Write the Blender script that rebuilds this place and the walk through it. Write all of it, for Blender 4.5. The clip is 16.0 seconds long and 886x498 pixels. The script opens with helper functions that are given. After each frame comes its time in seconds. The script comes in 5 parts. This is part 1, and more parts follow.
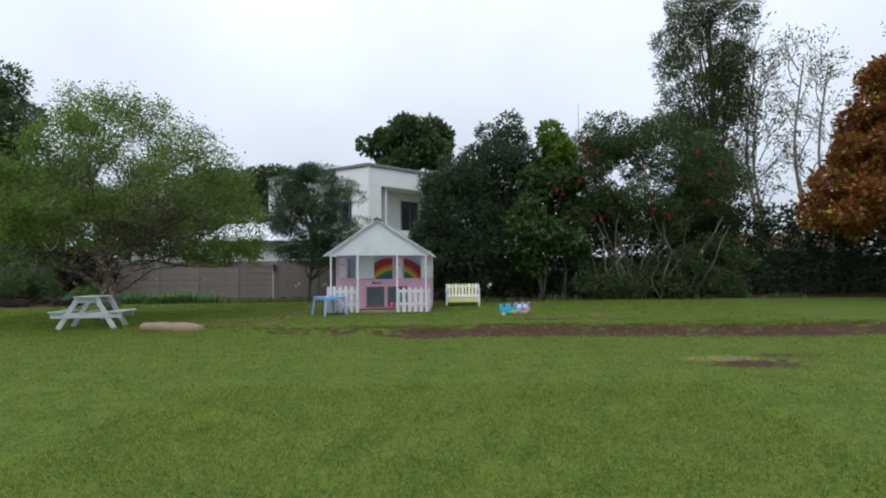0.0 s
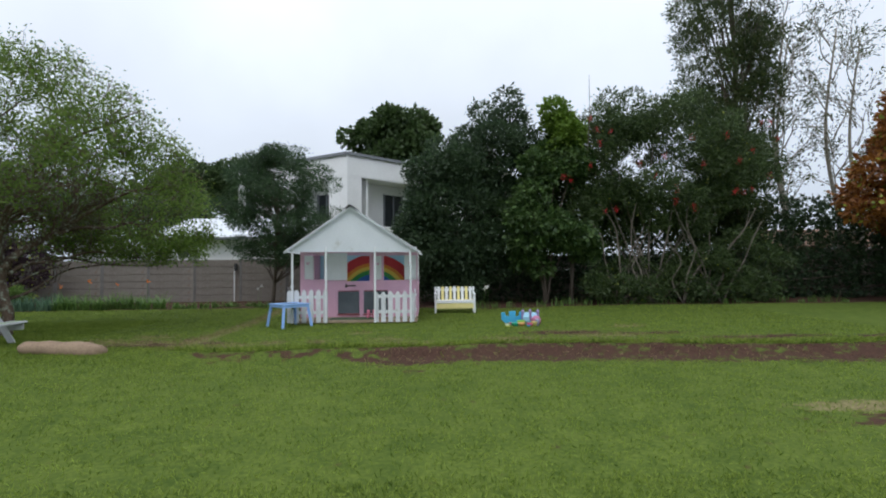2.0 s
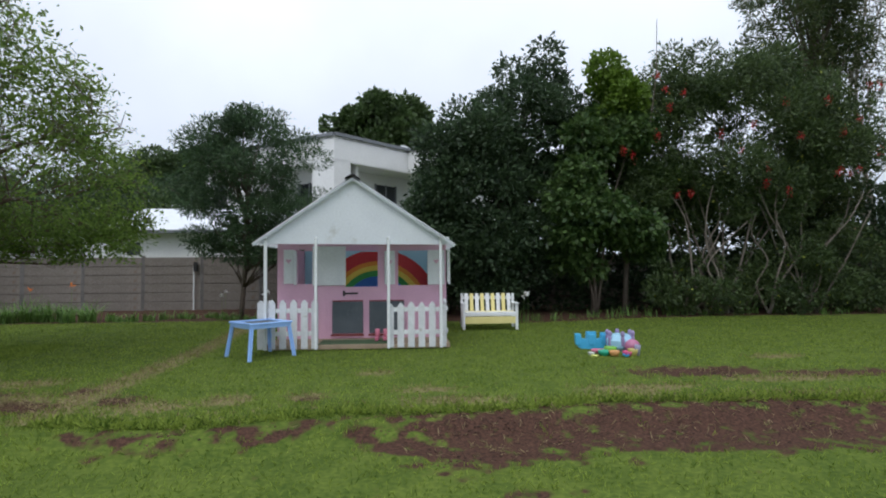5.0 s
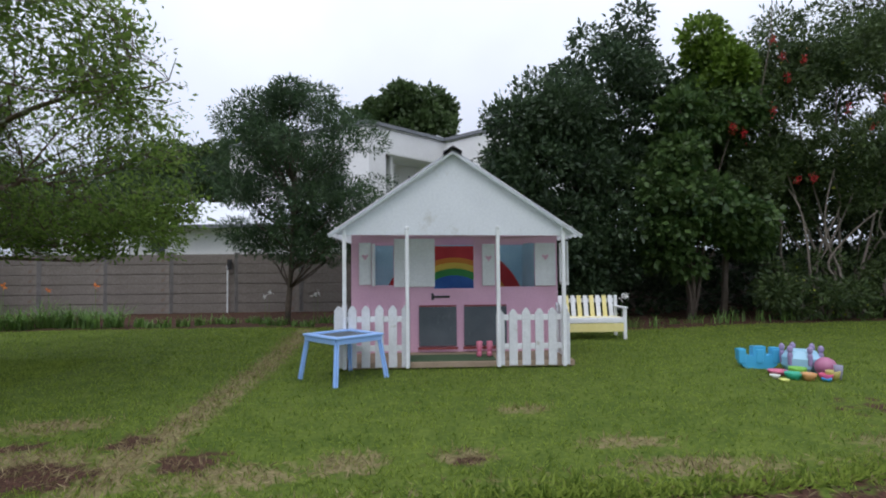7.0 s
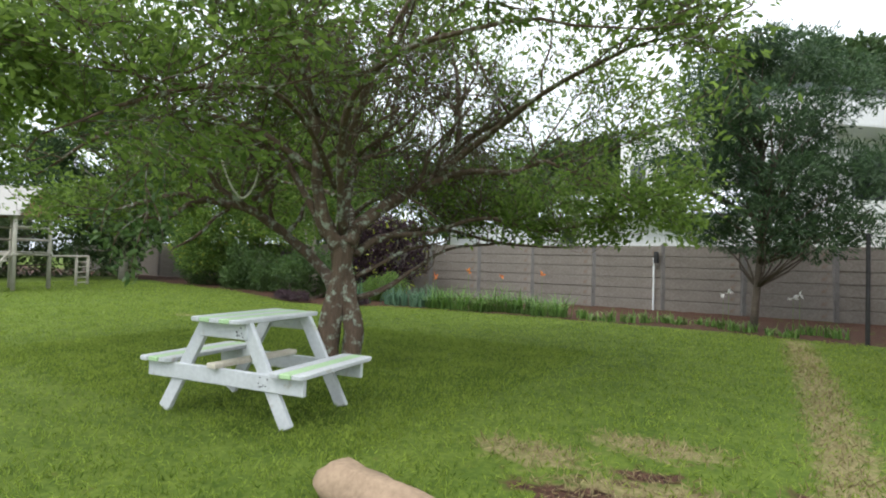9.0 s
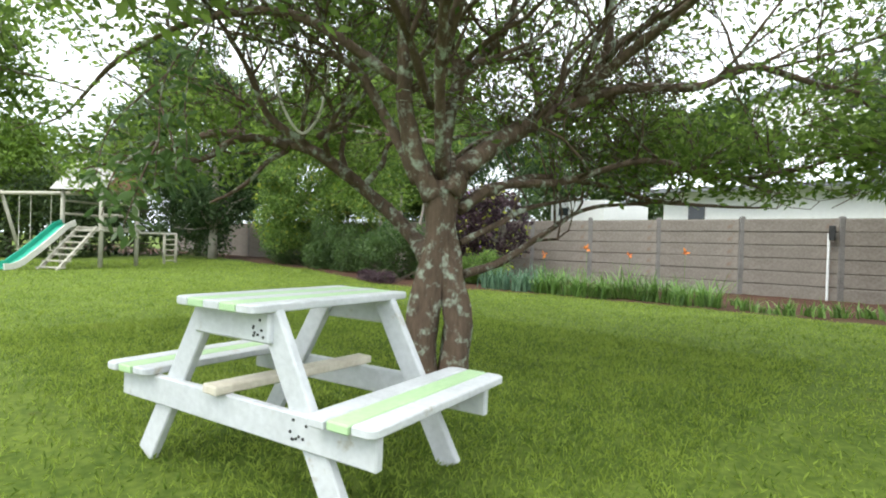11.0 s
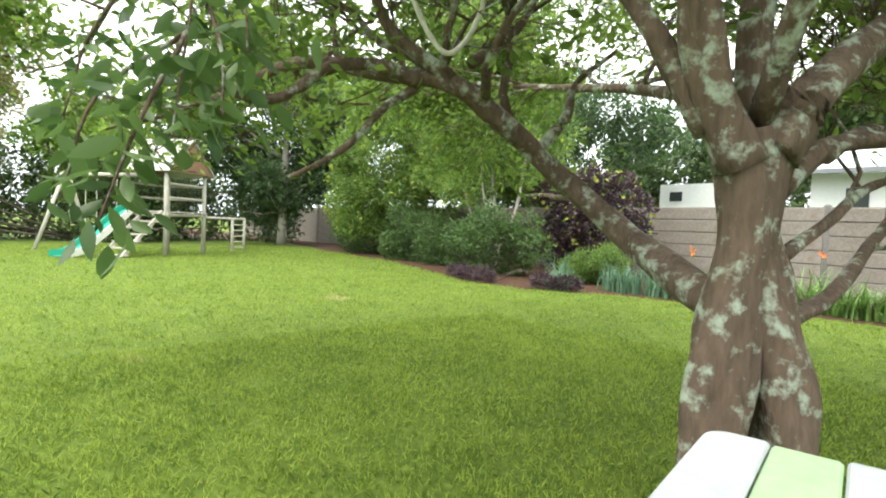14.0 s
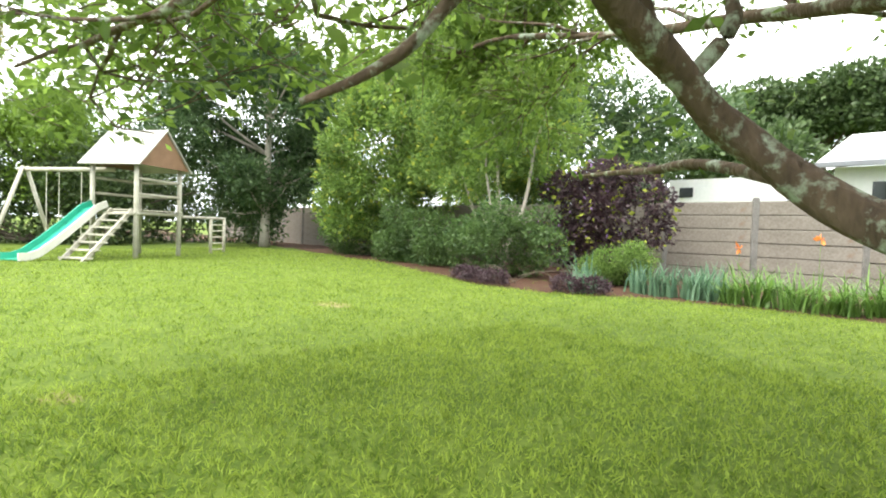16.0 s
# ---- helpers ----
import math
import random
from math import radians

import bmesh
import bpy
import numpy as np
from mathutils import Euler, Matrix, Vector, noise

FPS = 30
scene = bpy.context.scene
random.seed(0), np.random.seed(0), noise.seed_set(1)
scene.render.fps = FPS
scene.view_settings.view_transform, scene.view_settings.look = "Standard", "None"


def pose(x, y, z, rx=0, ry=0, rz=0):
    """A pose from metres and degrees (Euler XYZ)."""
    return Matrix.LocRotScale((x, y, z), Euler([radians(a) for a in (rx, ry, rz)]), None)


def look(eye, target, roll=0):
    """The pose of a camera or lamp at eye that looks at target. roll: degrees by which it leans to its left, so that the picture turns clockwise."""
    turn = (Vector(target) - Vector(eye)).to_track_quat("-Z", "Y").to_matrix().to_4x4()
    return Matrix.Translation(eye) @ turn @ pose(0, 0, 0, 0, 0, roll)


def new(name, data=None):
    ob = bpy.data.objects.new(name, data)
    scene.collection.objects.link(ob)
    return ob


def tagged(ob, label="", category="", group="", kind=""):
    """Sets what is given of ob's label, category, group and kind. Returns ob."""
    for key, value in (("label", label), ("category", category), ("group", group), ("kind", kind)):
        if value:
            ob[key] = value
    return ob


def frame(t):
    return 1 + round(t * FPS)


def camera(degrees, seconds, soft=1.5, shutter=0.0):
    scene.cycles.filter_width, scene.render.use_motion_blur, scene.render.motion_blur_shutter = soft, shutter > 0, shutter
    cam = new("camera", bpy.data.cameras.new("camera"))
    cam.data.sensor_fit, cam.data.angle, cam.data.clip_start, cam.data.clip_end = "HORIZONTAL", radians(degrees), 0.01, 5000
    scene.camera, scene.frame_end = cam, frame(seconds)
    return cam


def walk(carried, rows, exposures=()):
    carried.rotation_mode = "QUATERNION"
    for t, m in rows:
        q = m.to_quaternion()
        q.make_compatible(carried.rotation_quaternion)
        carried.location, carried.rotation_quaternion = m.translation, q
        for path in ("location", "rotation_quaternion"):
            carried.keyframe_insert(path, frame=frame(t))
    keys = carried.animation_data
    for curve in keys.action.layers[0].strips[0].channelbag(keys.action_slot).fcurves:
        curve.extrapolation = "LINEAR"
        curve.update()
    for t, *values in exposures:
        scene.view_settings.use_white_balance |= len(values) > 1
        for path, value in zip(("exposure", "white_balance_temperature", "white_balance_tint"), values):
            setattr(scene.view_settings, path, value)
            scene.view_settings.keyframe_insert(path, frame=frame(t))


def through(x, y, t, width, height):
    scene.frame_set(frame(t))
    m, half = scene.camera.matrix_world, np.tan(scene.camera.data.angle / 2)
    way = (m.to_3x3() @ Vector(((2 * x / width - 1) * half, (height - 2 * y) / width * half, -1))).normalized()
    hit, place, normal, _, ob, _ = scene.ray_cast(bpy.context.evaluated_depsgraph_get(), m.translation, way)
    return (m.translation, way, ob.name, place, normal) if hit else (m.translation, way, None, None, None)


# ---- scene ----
cam = camera(78.6, 16.0, soft=2.0)
METRES, EYE, TILT, LEAN, TURN = 19.0, 1.40, -4.8, 0.0, 0.0
ROWS = [
    (0.0, 0.0, -0.0395, -0.0033, 0.08, 6.91, 0.63),
    (0.5, 0.0026, 0.0060, 0.0011, -0.1, 6.86, 0.72),
    (1.0, 0.0023, 0.0481, 0.0030, -0.37, 6.92, 0.71),
    (1.5, 0.0013, 0.0903, 0.0075, -1.06, 6.95, 0.75),
    (2.0, -0.0049, 0.1332, 0.0108, -1.48, 6.91, 0.73),
    (2.5, -0.0084, 0.1744, 0.0149, -2.13, 6.91, 0.78),
    (3.0, -0.0117, 0.2176, 0.0184, -2.38, 6.9, 0.81),
    (3.5, -0.021, 0.2583, 0.0214, -2.64, 6.94, 0.76),
    (6.0, -0.0938, 0.4322, 0.0368, -3.93, 6.97, 0.81),
    (6.5, -0.1138, 0.4584, 0.0392, -3.87, 7.03, 0.83),
    (7.0, -0.1367, 0.4780, 0.0403, -2.64, 6.79, 0.74),
    (7.5, -0.1683, 0.4901, 0.0422, 2.68, 6.56, 0.06),
    (8.0, -0.2032, 0.5025, 0.0439, 14.83, 6.41, -1.34),
    (8.5, -0.2366, 0.5122, 0.0416, 27.52, 5.93, -2.74),
]
CLOSE = [
    (10.8, (-6.546, 11.536, 1.109), (-7.832, 13.068, 1.108), 1.9),
    (11.0, (-6.696, 11.646, 1.070), (-8.037, 13.129, 1.053), 1.7),
    (11.5, (-7.099, 11.884, 0.988), (-8.502, 13.309, 0.955), 1.9),
    (12.0, (-7.440, 12.144, 0.935), (-8.866, 13.547, 0.885), 1.9),
    (12.5, (-7.765, 12.319, 0.979), (-9.216, 13.694, 0.912), 1.9),
    (13.0, (-8.151, 12.421, 1.044), (-9.608, 13.789, 0.970), 2.1),
    (13.5, (-8.566, 12.526, 1.099), (-10.039, 13.877, 1.019), 2.1),
    (14.0, (-8.911, 12.591, 1.157), (-10.404, 13.919, 1.076), 2.3),
    (14.5, (-9.224, 12.634, 1.166), (-10.717, 13.962, 1.088), 2.3),
    (15.0, (-9.501, 12.715, 1.141), (-10.984, 14.054, 1.061), 2.0),
    (15.5, (-9.823, 12.846, 1.101), (-11.289, 14.205, 1.024), 2.1),
    (16.0, (-10.112, 13.076, 1.029), (-11.563, 14.451, 0.960), 2.0),
]
walk(cam, [(t, pose(0, 0, EYE, TILT, LEAN, TURN) @ pose(METRES * x, METRES * y, METRES * z, 90 + pitch, roll, yaw)) for t, x, y, z, yaw, pitch, roll in ROWS] + [(t, look(eye, target, roll)) for t, eye, target, roll in CLOSE],
     exposures=[(0.0, -0.3, 6350, 10), (4.5, -0.3, 6350, 10), (6.3, -0.22, 6300, 15), (7.3, -0.3, 6270, 15), (8.1, -0.34, 6300, 14), (8.6, 0.18, 6550, 9), (10.8, 1.18, 6800, 6), (13.0, 1.36, 7000, 4), (14.5, 1.78, 7200, 4), (16.0, 1.88, 7250, 5)])

# ---- light ----
world = bpy.data.worlds.new("overcast_sky")
scene.world = world
world.use_nodes = True
wn, wl = world.node_tree.nodes, world.node_tree.links
wn.clear()
w_out = wn.new("ShaderNodeOutputWorld")
w_bg = wn.new("ShaderNodeBackground")
w_sky = wn.new("ShaderNodeTexSky")
w_sky.sky_type = "NISHITA"
w_sky.sun_disc = False
w_sky.sun_elevation = radians(55)
w_sky.sun_rotation = radians(200)
w_co = wn.new("ShaderNodeTexCoord")
w_sep = wn.new("ShaderNodeSeparateXYZ")
w_grad = wn.new("ShaderNodeValToRGB")      # cloud layer: bright overhead, duller at the rim
w_grad.color_ramp.elements[0].position, w_grad.color_ramp.elements[0].color = 0.0, (7.2, 8.0, 9.2, 1)
w_grad.color_ramp.elements[1].position, w_grad.color_ramp.elements[1].color = 0.9, (18.0, 19.0, 20.5, 1)
w_noise = wn.new("ShaderNodeTexNoise")
w_noise.inputs["Scale"].default_value, w_noise.inputs["Detail"].default_value = 2.2, 5.0
w_rng = wn.new("ShaderNodeMapRange")
w_rng.inputs["To Min"].default_value, w_rng.inputs["To Max"].default_value = 0.74, 1.26
w_mul = wn.new("ShaderNodeVectorMath")
w_mul.operation = "SCALE"
w_mix = wn.new("ShaderNodeMix")
w_mix.data_type = "RGBA"
w_mix.inputs["Factor"].default_value = 0.93
wl.new(w_co.outputs["Generated"], w_sep.inputs[0])
wl.new(w_sep.outputs["Z"], w_grad.inputs["Fac"])
wl.new(w_co.outputs["Generated"], w_noise.inputs["Vector"])
wl.new(w_noise.outputs["Fac"], w_rng.inputs["Value"])
wl.new(w_grad.outputs["Color"], w_mul.inputs[0])
wl.new(w_rng.outputs["Result"], w_mul.inputs["Scale"])
wl.new(w_sky.outputs["Color"], w_mix.inputs["A"])
wl.new(w_mul.outputs["Vector"], w_mix.inputs["B"])
wl.new(w_mix.outputs["Result"], w_bg.inputs["Color"])
w_bg.inputs["Strength"].default_value = 0.1
wl.new(w_bg.outputs["Background"], w_out.inputs["Surface"])

sun_data = bpy.data.lights.new("sun", "SUN")
sun_data.energy, sun_data.angle, sun_data.color = 1.0, radians(25), (1.0, 0.97, 0.92)
sun = new("sun", sun_data)
sun.matrix_world = pose(0, 0, 30, 35, 0, -20)


# ---- materials ----
def material(name, dark, light, scale=8.0, rough=0.8, bump=0.3, fine=60.0, metal=0.0, spec=0.3, island=0.0, stain=None, translucent=0.0, relief=0.01, stretch=1.0):
    """A noise-varied surface: two scales of colour, fine relief, optional stains and translucency."""
    m = bpy.data.materials.new(name)
    m.use_nodes = True
    n, l = m.node_tree.nodes, m.node_tree.links
    b = n["Principled BSDF"]
    b.inputs["Roughness"].default_value = rough
    b.inputs["Metallic"].default_value = metal
    b.inputs["Specular IOR Level"].default_value = spec
    co = n.new("ShaderNodeTexCoord")
    big = n.new("ShaderNodeTexNoise")
    big.inputs["Scale"].default_value, big.inputs["Detail"].default_value = scale, 4.0
    small = n.new("ShaderNodeTexNoise")
    small.inputs["Scale"].default_value, small.inputs["Detail"].default_value = fine, 3.0
    grain = n.new("ShaderNodeMapping")
    grain.inputs["Scale"].default_value = (1, 1, stretch)
    l.new(co.outputs["Object"], grain.inputs["Vector"])
    for t in (big, small):
        l.new(grain.outputs["Vector"], t.inputs["Vector"])
    add = n.new("ShaderNodeMath")
    add.operation = "MULTIPLY_ADD"
    add.inputs[1].default_value = 0.55
    l.new(small.outputs["Fac"], add.inputs[0])
    half = n.new("ShaderNodeMath")
    half.operation = "MULTIPLY"
    half.inputs[1].default_value = 0.6
    l.new(big.outputs["Fac"], half.inputs[0])
    l.new(half.outputs[0], add.inputs[2])
    fac = add.outputs[0]
    if island:
        geo = n.new("ShaderNodeNewGeometry")
        rnd = n.new("ShaderNodeMath")
        rnd.operation = "MULTIPLY_ADD"
        rnd.inputs[1].default_value = island
        l.new(geo.outputs["Random Per Island"], rnd.inputs[0])
        l.new(fac, rnd.inputs[2])
        sub = n.new("ShaderNodeMath")
        sub.operation = "SUBTRACT"
        sub.inputs[1].default_value = island / 2
        l.new(rnd.outputs[0], sub.inputs[0])
        fac = sub.outputs[0]
    ramp = n.new("ShaderNodeValToRGB")
    ramp.color_ramp.elements[0].position, ramp.color_ramp.elements[0].color = 0.28, (*dark, 1)
    ramp.color_ramp.elements[1].position, ramp.color_ramp.elements[1].color = 0.78, (*light, 1)
    l.new(fac, ramp.inputs["Fac"])
    colour = ramp.outputs["Color"]
    if stain:
        patch = n.new("ShaderNodeTexNoise")
        patch.inputs["Scale"].default_value, patch.inputs["Detail"].default_value = stain[1], 6.0
        patch.inputs["Roughness"].default_value = 0.65
        l.new(co.outputs["Object"], patch.inputs["Vector"])
        cut = n.new("ShaderNodeMapRange")
        cut.inputs["From Min"].default_value, cut.inputs["From Max"].default_value = stain[2], stain[2] + 0.12
        l.new(patch.outputs["Fac"], cut.inputs["Value"])
        mix = n.new("ShaderNodeMix")
        mix.data_type = "RGBA"
        l.new(cut.outputs["Result"], mix.inputs["Factor"])
        l.new(colour, mix.inputs["A"])
        mix.inputs["B"].default_value = (*stain[0], 1)
        colour = mix.outputs["Result"]
    l.new(colour, b.inputs["Base Color"])
    if bump:
        bp = n.new("ShaderNodeBump")
        bp.inputs["Strength"].default_value, bp.inputs["Distance"].default_value = bump, relief
        l.new(add.outputs[0], bp.inputs["Height"])
        l.new(bp.outputs["Normal"], b.inputs["Normal"])
    if translucent:
        tr = n.new("ShaderNodeBsdfTranslucent")
        l.new(colour, tr.inputs["Color"])
        ms = n.new("ShaderNodeMixShader")
        ms.inputs["Fac"].default_value = translucent
        l.new(b.outputs["BSDF"], ms.inputs[1])
        l.new(tr.outputs["BSDF"], ms.inputs[2])
        l.new(ms.outputs["Shader"], n["Material Output"].inputs["Surface"])
    return m


def leaf_material(name, dark, light, rough=0.45, through=0.35):
    return material(name, dark, light, scale=0.9, rough=rough, bump=0, fine=5.0, spec=0.35, island=0.6, translucent=through)


WHITE = material("white_paint", (0.60, 0.62, 0.63), (0.79, 0.815, 0.83), 3, 0.5, 0.25, 40, stain=((0.42, 0.40, 0.33), 5.0, 0.66))
WHITE_WORN = material("worn_white_paint", (0.50, 0.52, 0.54), (0.68, 0.70, 0.72), 4, 0.55, 0.5, 30, stain=((0.36, 0.33, 0.26), 6.0, 0.63))
TABLE_WHITE = material("weathered_table_white", (0.42, 0.435, 0.455), (0.59, 0.605, 0.63), 4, 0.6, 0.5, 30, stain=((0.33, 0.29, 0.22), 7.0, 0.62))
BARE_WOOD = material("bare_pale_wood", (0.45, 0.39, 0.30), (0.68, 0.63, 0.54), 5, 0.7, 0.4, 40)
LIME = material("lime_green_paint", (0.34, 0.51, 0.27), (0.45, 0.61, 0.37), 4, 0.55, 0.4, 30, stain=((0.55, 0.6, 0.45), 7.0, 0.66))
PINK = material("pink_paint", (0.60, 0.35, 0.47), (0.72, 0.45, 0.57), 2.5, 0.6, 0.2, 40, stain=((0.55, 0.36, 0.38), 3.0, 0.68))
SKYBLUE = material("painted_sky_blue", (0.30, 0.54, 0.66), (0.42, 0.66, 0.76), 2.0, 0.6, 0.1)
RED = material("painted_red", (0.45, 0.03, 0.04), (0.58, 0.06, 0.06), 4, 0.6, 0.1)
ORANGE = material("painted_orange", (0.62, 0.22, 0.03), (0.72, 0.30, 0.05), 4, 0.6, 0.1)
YELLOW = material("painted_yellow", (0.66, 0.50, 0.06), (0.78, 0.62, 0.12), 4, 0.6, 0.1)
GREEN = material("painted_green", (0.04, 0.26, 0.06), (0.07, 0.36, 0.10), 4, 0.6, 0.1)
BLUE = material("painted_blue", (0.03, 0.12, 0.42), (0.06, 0.20, 0.55), 4, 0.6, 0.1)
PALE_YELLOW = material("pale_yellow_paint", (0.66, 0.58, 0.22), (0.78, 0.70, 0.32), 4, 0.6, 0.3, 30)
CHALK = material("chalkboard_slate", (0.06, 0.075, 0.085), (0.11, 0.13, 0.145), 3, 0.8, 0.1, stain=((0.17, 0.19, 0.2), 4.0, 0.6))
MAROON = material("maroon_wood", (0.16, 0.03, 0.03), (0.26, 0.06, 0.05), 6, 0.6, 0.2)
DARK_IRON = material("dark_iron", (0.03, 0.03, 0.035), (0.06, 0.06, 0.06), 10, 0.5, 0.2, metal=0.6)
DECK = material("deck_timber", (0.20, 0.15, 0.10), (0.36, 0.28, 0.2), 4, 0.8, 0.4)
TURF = material("green_mat", (0.03, 0.06, 0.03), (0.06, 0.10, 0.05), 20, 0.95, 0.4)
SHEET = material("translucent_roof_sheet", (0.58, 0.60, 0.62), (0.74, 0.76, 0.77), 2, 0.45, 0.15, stain=((0.4, 0.38, 0.34), 3.0, 0.66), translucent=0.6)
GABLE = material("white_gable_sheet", (0.56, 0.595, 0.635), (0.70, 0.735, 0.775), 1.2, 0.5, 0.2, 30, stain=((0.50, 0.51, 0.50), 2.5, 0.58))
BLUE_PLASTIC = material("pale_blue_plastic", (0.24, 0.42, 0.78), (0.31, 0.50, 0.86), 2, 0.35, 0.05, spec=0.5)
CYAN_PLASTIC = material("sky_blue_plastic", (0.05, 0.35, 0.62), (0.08, 0.45, 0.72), 2, 0.35, 0.05, spec=0.5)
CONCRETE = material("weathered_precast_concrete", (0.115, 0.100, 0.085), (0.245, 0.220, 0.195), 1.6, 0.9, 0.5, 25, stain=((0.17, 0.10, 0.065), 1.1, 0.56))
CONCRETE_POST = material("grey_concrete_post", (0.10, 0.095, 0.09), (0.22, 0.21, 0.20), 3, 0.9, 0.5, 25)
PLASTER = material("white_house_plaster", (0.66, 0.66, 0.66), (0.78, 0.78, 0.78), 0.6, 0.8, 0.1, 10)
FASCIA = material("grey_roof_edge", (0.14, 0.15, 0.17), (0.20, 0.21, 0.23), 2, 0.6, 0.1)
GLASS_DARK = material("dark_window_glass", (0.02, 0.025, 0.03), (0.04, 0.045, 0.05), 2, 0.08, 0.0, spec=0.6)
BARK = material("lichen_bark", (0.042, 0.029, 0.021), (0.155, 0.108, 0.078), 7, 0.95, 1.0, 34, stain=((0.33, 0.37, 0.30), 9.0, 0.525), relief=0.04, stretch=0.3)
BARK_DARK = material("dark_bark", (0.05, 0.04, 0.03), (0.13, 0.105, 0.085), 5, 0.95, 0.8, 30)
BARK_PALE = material("pale_grey_bark", (0.20, 0.18, 0.15), (0.36, 0.33, 0.28), 5, 0.9, 0.6, 30)
BARK_GREY = material("grey_brown_bark", (0.10, 0.085, 0.07), (0.22, 0.19, 0.16), 5, 0.9, 0.6, 30)
LOG = material("sawn_log_face", (0.165, 0.115, 0.078), (0.36, 0.26, 0.18), 4, 0.9, 0.6, 30)
POLE = material("weathered_treated_pole", (0.26, 0.245, 0.20), (0.44, 0.42, 0.36), 5, 0.85, 0.4, 40)
ROOF_BOARD = material("grey_canvas_roof", (0.26, 0.25, 0.235), (0.39, 0.38, 0.36), 2, 0.8, 0.2, stain=((0.25, 0.23, 0.2), 2.0, 0.62))
BROWN_BOARD = material("brown_gable_board", (0.15, 0.085, 0.05), (0.24, 0.14, 0.09), 4, 0.8, 0.3)
SLIDE_GREEN = material("green_slide_plastic", (0.01, 0.22, 0.15), (0.02, 0.30, 0.20), 2, 0.3, 0.05, spec=0.5)
SLIDE_SIDE = material("pale_slide_edge", (0.45, 0.45, 0.40), (0.60, 0.60, 0.55), 3, 0.6, 0.2)
ROPE = material("pale_rope", (0.45, 0.43, 0.36), (0.62, 0.60, 0.52), 30, 0.9, 0.4)

L_MAIN = leaf_material("olive_green_leaf", (0.070, 0.125, 0.024), (0.195, 0.290, 0.060), 0.45, 0.68)
L_NEAR = leaf_material("deep_green_oval_leaf", (0.045, 0.095, 0.026), (0.115, 0.190, 0.060), 0.4, 0.45)
L_FEATHER = leaf_material("feathery_blue_green_leaf", (0.025, 0.055, 0.025), (0.07, 0.125, 0.05))
L_DARK = leaf_material("dark_glossy_leaf", (0.02, 0.042, 0.020), (0.06, 0.10, 0.044))
L_LIME = leaf_material("lime_leaf", (0.07, 0.13, 0.015), (0.17, 0.27, 0.04))
L_MID = leaf_material("mid_green_leaf", (0.028, 0.054, 0.018), (0.09, 0.135, 0.045))
L_BROAD = leaf_material("broad_bright_leaf", (0.03, 0.068, 0.02), (0.095, 0.16, 0.045))
L_COPPER = leaf_material("copper_leaf", (0.12, 0.035, 0.012), (0.36, 0.15, 0.035))
L_CYPRESS = leaf_material("cypress_green_leaf", (0.022, 0.045, 0.016), (0.085, 0.115, 0.034))
L_BAMBOO = leaf_material("bright_bushy_leaf", (0.075, 0.14, 0.03), (0.21, 0.32, 0.08), 0.45, 0.55)
L_YELLOW = leaf_material("yellow_green_leaf", (0.14, 0.19, 0.02), (0.36, 0.40, 0.06))
L_PURPLE = leaf_material("purple_leaf", (0.03, 0.018, 0.025), (0.085, 0.05, 0.06))
L_SHADE = leaf_material("shade_tree_leaf", (0.03, 0.065, 0.024), (0.085, 0.14, 0.055), 0.45, 0.45)
L_YELLOW_GREEN = leaf_material("pale_autumn_leaf", (0.10, 0.13, 0.03), (0.30, 0.27, 0.09))
L_FAR = leaf_material("far_tree_leaf", (0.035, 0.065, 0.022), (0.09, 0.14, 0.05))
L_IRIS = leaf_material("blue_green_blade", (0.06, 0.13, 0.08), (0.15, 0.26, 0.16))
L_STRAP = leaf_material("green_strap_blade", (0.06, 0.13, 0.025), (0.17, 0.30, 0.07))
PETAL_RED = leaf_material("red_brush_flower", (0.40, 0.015, 0.02), (0.62, 0.04, 0.05))
PETAL_ORANGE = leaf_material("orange_petal", (0.60, 0.14, 0.03), (0.80, 0.28, 0.08))
PETAL_WHITE = leaf_material("white_petal", (0.6, 0.6, 0.58), (0.8, 0.8, 0.78))
PETAL_LILAC = leaf_material("lilac_petal", (0.30, 0.16, 0.42), (0.45, 0.28, 0.58))
GRASS = material("lawn_blade", (0.085, 0.145, 0.020), (0.30, 0.385, 0.070), scale=1.7, rough=0.7, bump=0, fine=11.0, spec=0.25, island=0.55, translucent=0.5)


